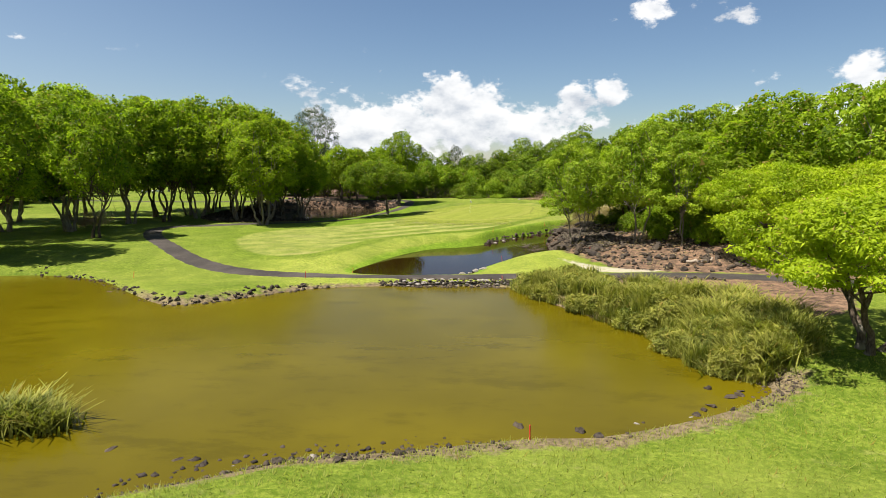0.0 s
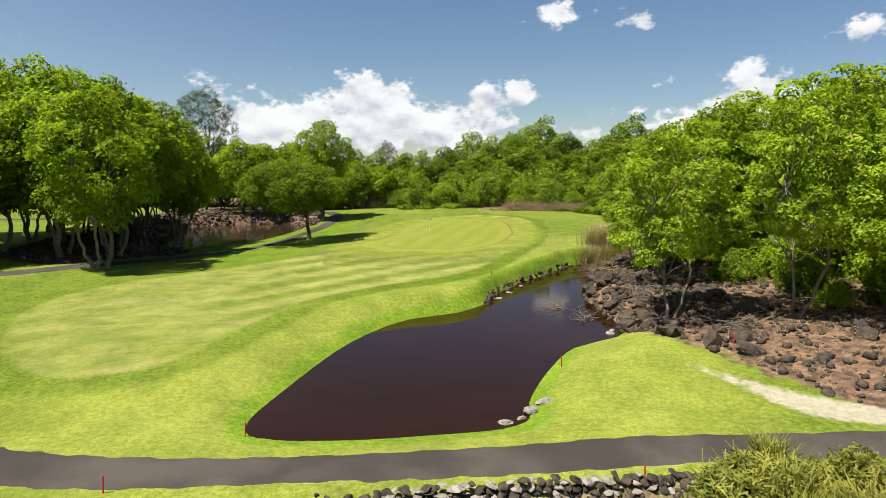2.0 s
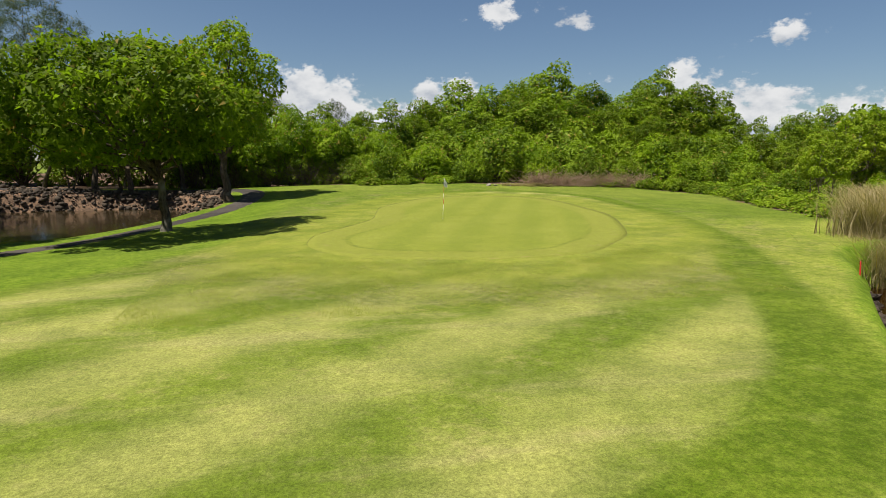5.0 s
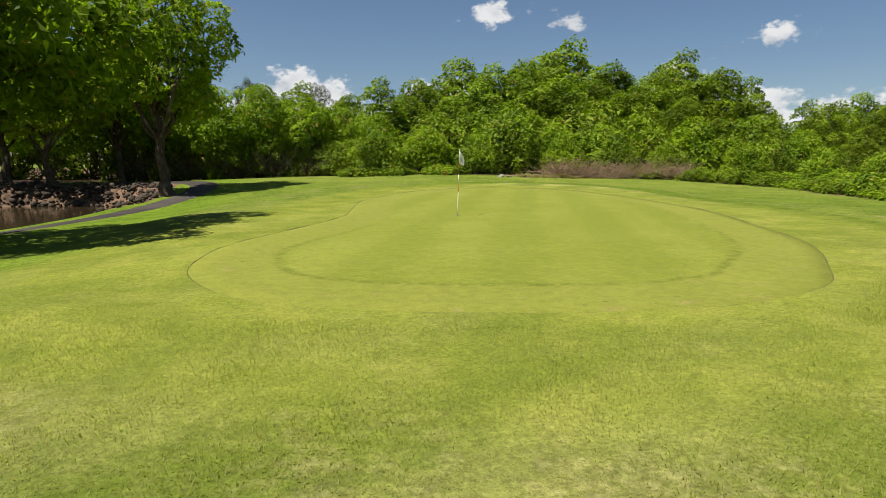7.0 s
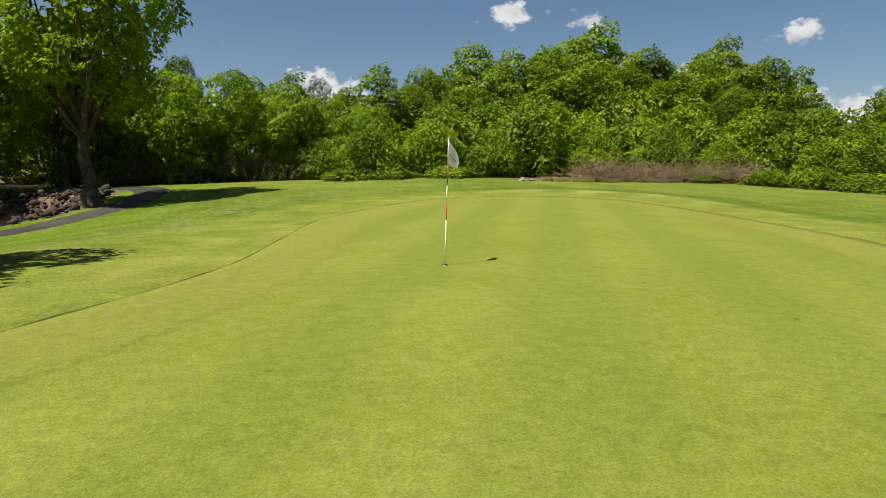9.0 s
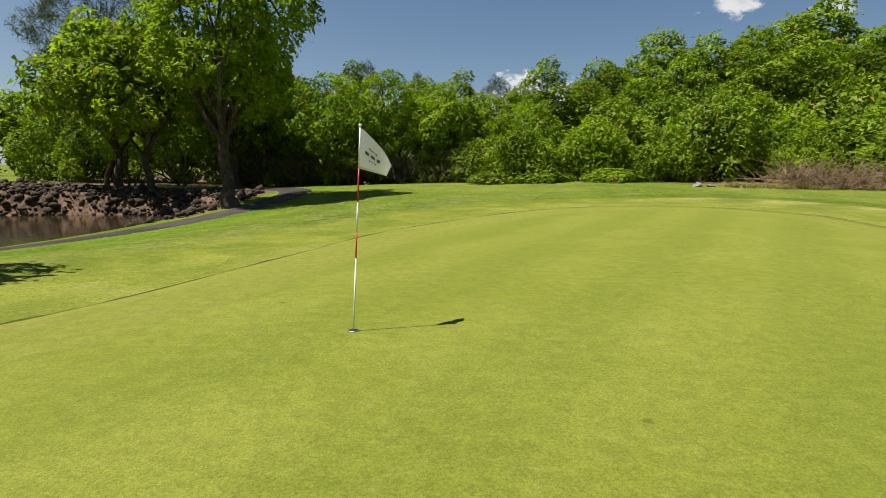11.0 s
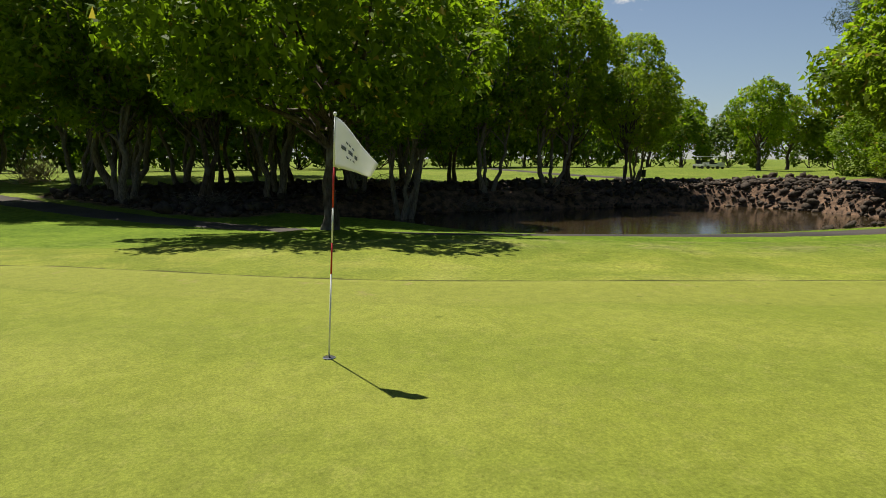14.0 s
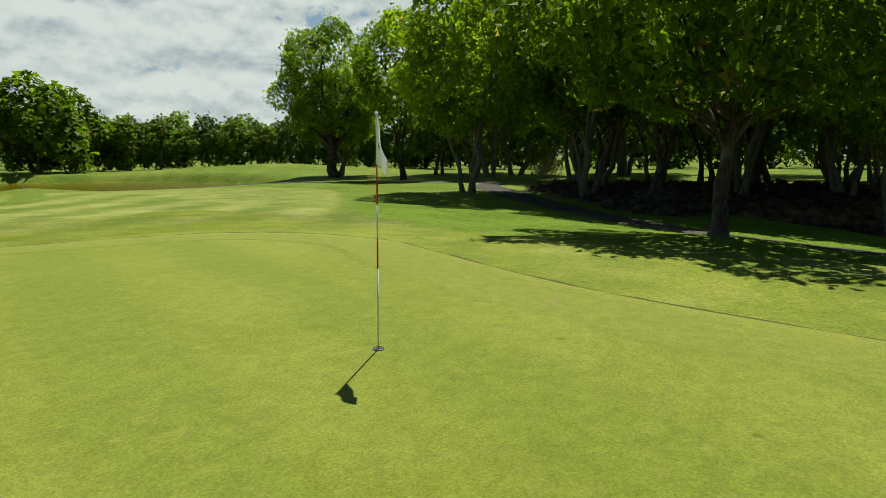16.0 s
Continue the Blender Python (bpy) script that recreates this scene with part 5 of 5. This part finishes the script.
SHALLOWS = [(-13.9, 23.9), (-12.5, 21.7), (-12.1, 19.7), (-11.2, 19.6), (-9.7, 19.0), (-9.1, 19.2), (-8.7, 18.8), (-8.1, 18.8), (-7.6, 18.1), (-6.8, 18.4), (-9.4, 17.9), (-5.4, 18.7), (-5.9, 18.0), (-4.3, 18.8), (-3.4, 17.9), (-1.6, 18.9)]
for k, (x, y) in enumerate(SHALLOWS):
    boulder(x, y, 0.34 + 0.07 * (k % 4), pale=k % 4 == 1, sink=0.26, label="flat dark stone in the shallows")
c0, c1 = near_index(POND_C, (-13.2, 131)), near_index(POND_C, (-30, 116))
rubble("shore_stones", band_spots(POND_C, (c0, c1), 1300, -0.2, 2.6, 0.10, 0.55), LAVA_ARR, ROCK, "sloping bank of broken lava stones at the pond", lift=0.1)
rubble("shore_gravel", [q for q in band_spots(POND_A, (0, len(POND_A) // 2), 2600, -0.5, 1.2, 0.04, 0.24) if math.sin(q[0] * 1.1 + 1.5 * math.sin(q[1])) + math.sin(q[0] * 0.43 + 2.0) + 0.8 * rk.random() > 0.5], LAVA_ARR, ROCK, "small stones along the near shore")

rubble("shore_stones", band_spots(POND_A, (a0, a1), 300, -0.5, 0.8, 0.08, 0.5), LAVA_ARR, ROCK, "dark lava stones edging the olive pond")
wx = rk.uniform(-5.5, 19.5, 620)
wy = np.interp(wx, [-12.6, -6.1, 0.1, 6.5, 14.1, 17.8, 21.5], [51.3, 50.0, 49.2, 49.1, 48.0, 46.4, 44.2]) - rk.uniform(1.5, 2.5, 620)
rubble("verge_stones", list(zip(wx, wy, 0.10 + 0.3 * rk.random(620) ** 1.8)), LAVA_ARR, ROCK, "broken dark stones between the path and the pond")
s0, s1 = near_index(POND_A, (-10.6, 15.6)), near_index(POND_A, (0.5, 20.5))
rubble("shore_pebbles", band_spots(POND_A, (s0, s1), 240, -1.1, 0.6, 0.08, 0.36), LAVA_ARR, ROCK, "dark pebbles in the shallows of the near shore")

# low stone wall that holds the path over the water
wall = new("stone_wall")
tagged(wall, "low dry-stone wall of lava blocks under the path", "wall", kind="structure")
for course in range(4):
    x = -4.6 + 0.25 * course
    while x < 14.5:
        w = rk.uniform(0.17, 0.42) if course else rk.uniform(0.25, 0.55)
        tall_stone = rk.uniform(0.15, 0.3)
        yy = np.interp(x, [-9, -3, 2, 6, 10, 14.5], [47.7, 47.75, 47.75, 47.5, 47.05, 46.1]) + rk.uniform(-0.14, 0.1) + course * 0.1
        ob = new("stone", (LAVA if rk.random() < 0.55 else PALE)[rk.integers(4)])
        ob.parent = wall
        ob.matrix_basis = Matrix.Translation((x + w / 2, yy, WATER + 0.04 + course * 0.14 + rk.uniform(-0.05, 0.05))) @ Euler((rk.uniform(-0.3, 0.3), rk.uniform(-0.25, 0.25), rk.uniform(-0.6, 0.6))).to_matrix().to_4x4() @ Matrix.Diagonal((w * 1.2, rk.uniform(0.35, 0.6), tall_stone, 1))
        x += w * rk.uniform(0.8, 1.05)


# ---- reeds and brush ----
def reed_clump(name, r, blades, wide, tall, mat, label, arch=0.35, width=0.035):
    """Upright arching blades from a tuft."""
    vs, fs, k = [], [], 0
    for _ in range(blades):
        foot = np.array([*(r.normal(size=2) * wide * 0.4), 0.0])
        a, h = r.uniform(0, 6.28), tall * r.uniform(0.55, 1.1)
        way = np.array([math.cos(a), math.sin(a), 0])
        side = np.array([-way[1], way[0], 0]) * width * r.uniform(0.6, 1.3)
        bend = arch * h * r.uniform(0.2, 1.2)
        for s in range(4):
            t = s / 3
            c = foot + way * bend * t * t + np.array([0, 0, h * (t - 0.12 * t * t)])
            wd = side * (1 - 0.8 * t)
            vs += [c - wd, c + wd]
        for s in range(3):
            b = k + 2 * s
            fs.append((b, b + 1, b + 3, b + 2))
        k += 8
    root = new(name)
    tagged(root, label, "reeds")
    mesh_object("foliage", np.array(vs) - (0, 0, 0.1), np.array(fs), mat, root)
    return root


rr = np.random.default_rng(41)
R_LABEL = "clump of tall green reeds and leafy water plants"
reed_kinds = [reed_clump("reed_clump", rr, 380, 0.9, 1.45, LEAF_REED, R_LABEL, 0.6, 0.046), reed_clump("reed_clump", rr, 380, 1.0, 1.15, LEAF_REED, R_LABEL, 0.9, 0.050)]
waterline = smooth_line([(5.5, 46.0), (6.6, 43.0), (7.8, 40.4), (9.5, 37.0), (10.8, 34.4), (11.4, 30.8), (12.1, 27.8), (13.4, 26.6)], closed=False, per=3)
margin = [(x + 0.85 * d, y + 0.5 * d) for k, (x, y) in enumerate(waterline) for d in ((0.15, 1.3, 2.6) if k % 2 else (0.5, 1.9, 3.4))]
for i in (0, 1):
    set_down(reed_kinds[i], [(x, y, rr.uniform(0.65, 1.1), rr.uniform(0.55, 1.25), rr.uniform(0, 6)) for x, y in [(u + rr.uniform(-0.3, 0.4), v + rr.uniform(-0.3, 0.4)) for u, v in margin][i::2]], rr, group="reeds on the pond margin", sink=0.1)
M_LABEL = "leafy yellow-green waterside shrub with long narrow leaves"
margin_kinds = [make_bush("waterside_shrub", rr, 1.35, 1.75, LEAF_REED, M_LABEL, n_lobes=14, density=75, leaf_size=0.27, slim=0.26, core=60, ragged=0.35),
                make_bush("waterside_shrub", rr, 1.25, 1.5, LEAF_REED, M_LABEL, n_lobes=13, density=75, leaf_size=0.25, slim=0.26, core=60, ragged=0.35)]
for i in (0, 1):
    set_down(margin_kinds[i], [(x, y, rr.uniform(0.7, 1.0), rr.uniform(0.6, 0.9), rr.uniform(0, 6)) for x, y in margin[i::4]], rr, group="shrubs on the pond margin", sink=0.1)
low_bush = reed_clump("water_plant", rr, 460, 1.25, 1.35, LEAF_REED, "clump of strap-leaved green plants at the pond margin", 1.0, 0.055)
set_down(low_bush, [(9.8, 40.6, 0.9, 0.8, 0.3), (11.8, 38.2, 1.0, 0.8, 1.9), (12.8, 36.0, 1.0, 0.9, 2.9), (14.2, 32.4, 1.1, 1.0, 3.3), (15.0, 29.0, 1.1, 1.0, 4.0), (14.6, 27.2, 1.0, 0.9, 0),
                    (-14.6, 21.3, 0.9, 0.8, 1), (-16.2, 21.0, 1.1, 1.0, 2), (-15.6, 21.8, 0.9, 0.9, 5), (8.6, 43.8, 0.8, 0.8, 4), (15.8, 27.8, 1.0, 1.0, 1.5), (13.4, 30.4, 1.0, 0.9, 0.9),
                    (16.2, 34.6, 1.1, 0.9, 0.2), (17.4, 37.2, 1.1, 0.8, 2.2), (15.6, 38.8, 1.0, 0.8, 4.4), (17.8, 32.6, 1.2, 1.0, 5.3), (13.8, 41.2, 1.0, 0.7, 3.1), (17.0, 30.2, 1.1, 1.0, 1.0)], rr)
fringe_reed = reed_clump("reed_clump", rr, 420, 1.1, 0.75, LEAF_STRAW, "low dry reeds fringing the pond margin", 1.2, 0.035)
set_down(fringe_reed, [(x, y, 0.7, rr.uniform(0.6, 0.9), rr.uniform(0, 6)) for x, y in margin[::9] + [(17.2, 132.2), (18.3, 132.6), (19.4, 132.1), (20.4, 132.5), (21.2, 132.0), (33.0, 129.4), (32.4, 130.6)]], rr, group="reeds on the pond margin", sink=0.1)
straw = reed_clump("dry_reed_clump", rr, 1300, 2.0, 2.3, LEAF_STRAW, "tall dry straw-coloured reeds at the pond's end", 1.0, 0.019)
set_down(straw, [(17.6, 89.0, 0.8, 0.85, 0), (19.0, 89.4, 1.0, 0.95, 1), (20.6, 90.0, 1, 1, 2), (19.6, 91.4, 0.9, 0.95, 3), (21.0, 88.2, 0.9, 0.85, 4), (22.0, 91.8, 1.0, 1.0, 5), (23.2, 93.6, 1.0, 0.95, 0.5), (24.6, 95.4, 0.9, 0.95, 2.5), (26.0, 97.4, 0.9, 0.9, 3.5)], rr, group="dry reeds")


def brush_pile(name, r, wide, tall, count, mat, label):
    wood = []
    for _ in range(count):
        a = np.array([r.normal() * wide * 0.45, r.normal() * 0.5, abs(r.normal()) * tall * 0.3])
        b = a + np.array([r.normal() * 1.0, r.normal() * 0.5, r.uniform(0.05, 1) * tall * 0.8])
        wood.append(tube(bent(a, b, r, 0.35, 4), np.linspace(0.022, 0.006, 4), 4))
    ob = mesh_object(name, *join(wood), mat)
    return tagged(ob, label, "brush")


for x, y, w in ((20.6, 132.8, 1.7), (23.2, 132.5, 1.8), (25.8, 132.1, 1.8), (28.4, 131.6, 1.7), (30.6, 131.0, 1.5)):
    ob = brush_pile("cut_brush", rr, w, 1.5, 230, LEAF_PIP, "heap of dry reddish cut branches")
    ob.location = (x, y, ground_z(x, y) - 0.05)
for x, y, w in ((16.5, 66, 1.6), (14.8, 69.5, 1.3), (18.5, 75.5, 1.5), (9.6, 68.0, 0.3), (8.9, 71.2, 0.25), (14.5, 77.4, 1.2), (17.0, 62.5, 1.4)):
    ob = brush_pile("brushwood", rr, w, 0.5, int(16 + 22 * w), BARK_PALE, "fallen bare grey branches on the lava bank")
    ob.location = (x, y, max(ground_z(x, y), WATER) - 0.02)
for x, y, w, h in ((-15.0, 141.2, 2.2, 2.6), (-11.0, 140.8, 2.2, 2.5), (-7.0, 140.6, 2.2, 2.6), (-3.2, 140.4, 2.2, 2.3), (0.6, 140.4, 2.0, 2.2), (-46.5, 80.3, 2.4, 2.2), (-25.8, 96.4, 1.5, 0.7), (-31.0, 118.6, 1.6, 0.7), (-30.8, 106.5, 1.8, 0.9), (-29.0, 111.5, 1.4, 0.8)):
    ob = brush_pile("brushwood", rr, w, h, int(90 * w), (BARK if y > 130 else LEAF_PIP) if w > 1.5 else BARK_PALE, "heap of dry brown branches under the trees")
    ob.location = (x, y, max(ground_z(x, y), WATER) + 0.05)
for k in range(14):
    x, y = rr.uniform(13, 20), rr.uniform(58, 86)
    x = max(x, 12.5 + max(0, y - 74) * 0.42)
    ob = brush_pile("brushwood", rr, rr.uniform(0.7, 1.4), 0.5, 34, LEAF_STRAW if k % 3 else BARK_PALE, "dry straw-coloured twigs lying on lava rock")
    ob.location = (x, y, max(ground_z(x, y), WATER) + 0.12)
# leaf litter and dry twigs strewn over the lava
lx, ly = np.array(scatter(6000, (10, 26, 48, 90), lambda x, y: (away(x, y, DIRT_EAST) < -0.2) & (away(x, y, POND_B) > 0.3) & (np.sin(x * 1.9 + 2 * np.sin(y * 0.8)) * np.sin(y * 1.4) > -0.25))).T
lit_c = np.stack([lx, ly, height(lx, ly) + rk.uniform(0.03, 0.36, len(lx))], -1)
litter = mesh_object("leaf_litter", *leaves(lit_c, np.tile([0.0, 0.0, 1.0], (len(lx), 1)), 0.12, rk, slim=0.34, droop=0.0, spread=0.5, plain=True), LEAF_STRAW)
tagged(litter, "dry straw-coloured leaf litter on lava rock", "leaf litter", kind="stuff")
log = mesh_object("driftwood_log", *tube(bent((-1.1, 0, 0.05), (1.1, 0.3, 0.35), rk, 0.25, 9), np.array([0.10, 0.14, 0.16, 0.15, 0.14, 0.12, 0.10, 0.07, 0.03]), 9), WOOD, smooth=True)
log.location = (20.4, 50.2, ground_z(20.4, 50.2) + 0.08)
tagged(log, "bleached driftwood log lying on reddish soil", "log")
for x, y, s in ((14.9, 132.0, 0.7), (15.7, 131.9, 0.5), (17.2, 131.7, 0.35)):
    boulder(x, y, s, pale=True)

# ---- things across the dark pond: litter bin, sign board, buggies ----
bin_ = new("litter_bin")
bin_.location = (-40.3, 129.6, ground_z(-40.3, 129.6))
tagged(bin_, "dark litter bin on a post with a flat lid", "bin")
bm = rod(-0.1, 0.35, 0.05, 0.05)
part("post", bm, DARK, bin_)
part("drum", rod(0.35, 0.95, 0.2, 0.24, 14), DARK, bin_)
part("lid", rod(1.15, 1.2, 0.42, 0.36, 14), DARK, bin_)
part("stem", rod(0.95, 1.15, 0.03, 0.03), DARK, bin_)

post = part("wooden_post", rod(-0.1, 1.35, 0.11, 0.1, 10), WOOD)
post.location = (-36.7, 125.9, ground_z(-36.7, 125.9))
tagged(post, "pale weathered wooden post beside the far path", "post")


def box(x0, x1, y0, y1, z0, z1, bevel=0.04):
    bm = bmesh.new()
    bmesh.ops.create_cube(bm, size=1.0, matrix=Matrix.Translation(((x0 + x1) / 2, (y0 + y1) / 2, (z0 + z1) / 2)) @ Matrix.Diagonal((x1 - x0, y1 - y0, z1 - z0, 1)))
    bmesh.ops.bevel(bm, geom=bm.edges[:], offset=bevel, segments=2, affect="EDGES")
    return bm


buggy = new("golf_buggy")
tagged(buggy, "white golf buggy with a roof parked on far grass", "golf cart", group="parked buggies")
part("body", box(-1.2, 1.2, -0.6, 0.6, 0.28, 0.72, 0.08), WHITE, buggy)
part("front_cowl", box(0.65, 1.2, -0.58, 0.58, 0.7, 0.98, 0.08), WHITE, buggy)
part("seat", box(-0.55, 0.05, -0.52, 0.52, 0.72, 0.9), DARK, buggy)
part("backrest", box(-0.7, -0.55, -0.52, 0.52, 0.75, 1.3), DARK, buggy)
part("roof", box(-1.0, 0.9, -0.62, 0.62, 1.82, 1.9, 0.03), WHITE, buggy)
for px, py in ((-0.9, -0.55), (-0.9, 0.55), (0.8, -0.55), (0.8, 0.55)):
    bm = rod(0.7, 1.84, 0.025, 0.025, 8)
    bmesh.ops.translate(bm, verts=bm.verts[:], vec=(px, py, 0))
    part("roof_post", bm, DARK, buggy)
for px, py in ((-0.8, -0.58), (-0.8, 0.58), (0.8, -0.58), (0.8, 0.58)):
    bm = bmesh.new()
    bmesh.ops.create_cone(bm, cap_ends=True, segments=18, radius1=0.23, radius2=0.23, depth=0.18, matrix=Matrix.Translation((px, py, 0.23)) @ Matrix.Rotation(radians(90), 4, "X"))
    part("wheel", bm, DARK, buggy, "black rubber tyre")
buggy.matrix_basis = pose(-76, 162, ground_z(-76, 162), 0, 0, 20)
copy_thing(buggy, pose(-78.4, 161.2, ground_z(-78.4, 161.2), 0, 0, 12))


# ---- tufts on the near bank ----
rn = np.random.default_rng(61)
tx, ty = rn.uniform(-14, 22, 60000), rn.uniform(10, 27, 60000)
d_near = away(tx, ty, POND_A)
ok = (d_near > 0.2) & (rn.random(60000) < np.exp(-d_near / 6) * (0.35 + 0.65 * (np.sin(tx * 1.3 + 1.7 * np.sin(ty * 0.9)) * np.sin(ty * 1.6) > 0)))
tx, ty = tx[ok], ty[ok]
k = len(tx)
foot = np.stack([tx, ty, height(tx, ty) - 0.02], -1)
ang = rn.uniform(0, 6.283, k)
lean = np.stack([np.cos(ang), np.sin(ang), np.zeros(k)], -1)
side = np.stack([-np.sin(ang), np.cos(ang), np.zeros(k)], -1) * rn.uniform(0.010, 0.022, (k, 1))
tall = rn.uniform(0.06, 0.20, (k, 1))
tip = foot + lean * tall * rn.uniform(0.3, 1.4, (k, 1)) + np.array([0, 0, 1]) * tall
tufts = mesh_object("bank_grass", np.stack([foot - side, foot + side, tip], 1).reshape(-1, 3), np.arange(3 * k).reshape(-1, 3), LEAF_BLADE)
tagged(tufts, "ragged grass tufts on the pond bank", "grass", kind="stuff")


# ---- longer grass in front of the green ----
rg = np.random.default_rng(51)
gxs, gys = rg.uniform(-7.5, 8.5, 200000), rg.uniform(83.2, 91.5, 200000)
away_green, away_fair = away(gxs, gys, GREEN_EDGE), away(gxs, gys, POND_B)
tone = 0.5 + 0.5 * np.sin(gxs * 1.7 + 2 * np.sin(gys * 0.9)) * np.sin(gys * 1.3 + 1.5 * np.sin(gxs * 1.1))
ok = (away_green > 0.12) & (away_fair > 0.5) & (rg.random(200000) < 0.35 + 0.65 * tone)
gxs, gys = gxs[ok], gys[ok]
k = len(gxs)
foot = np.stack([gxs, gys, [ground_z(x, y) - 0.01 for x, y in zip(gxs, gys)]], -1)
ang = rg.uniform(0, 6.283, k)
lean = np.stack([np.cos(ang), np.sin(ang), np.zeros(k)], -1)
side = np.stack([-np.sin(ang), np.cos(ang), np.zeros(k)], -1) * rg.uniform(0.004, 0.009, (k, 1))
tall = rg.uniform(0.012, 0.045, (k, 1)) * (0.6 + 0.6 * tone[ok][:, None])
tip = foot + lean * tall * rg.uniform(0.3, 1.4, (k, 1)) + np.array([0, 0, 1]) * tall
blades = mesh_object("rough_grass", np.stack([foot - side, foot + side, tip], 1).reshape(-1, 3), np.arange(3 * k).reshape(-1, 3), LEAF_BLADE)
tagged(blades, "short uneven grass blades before the green", "grass", kind="stuff")
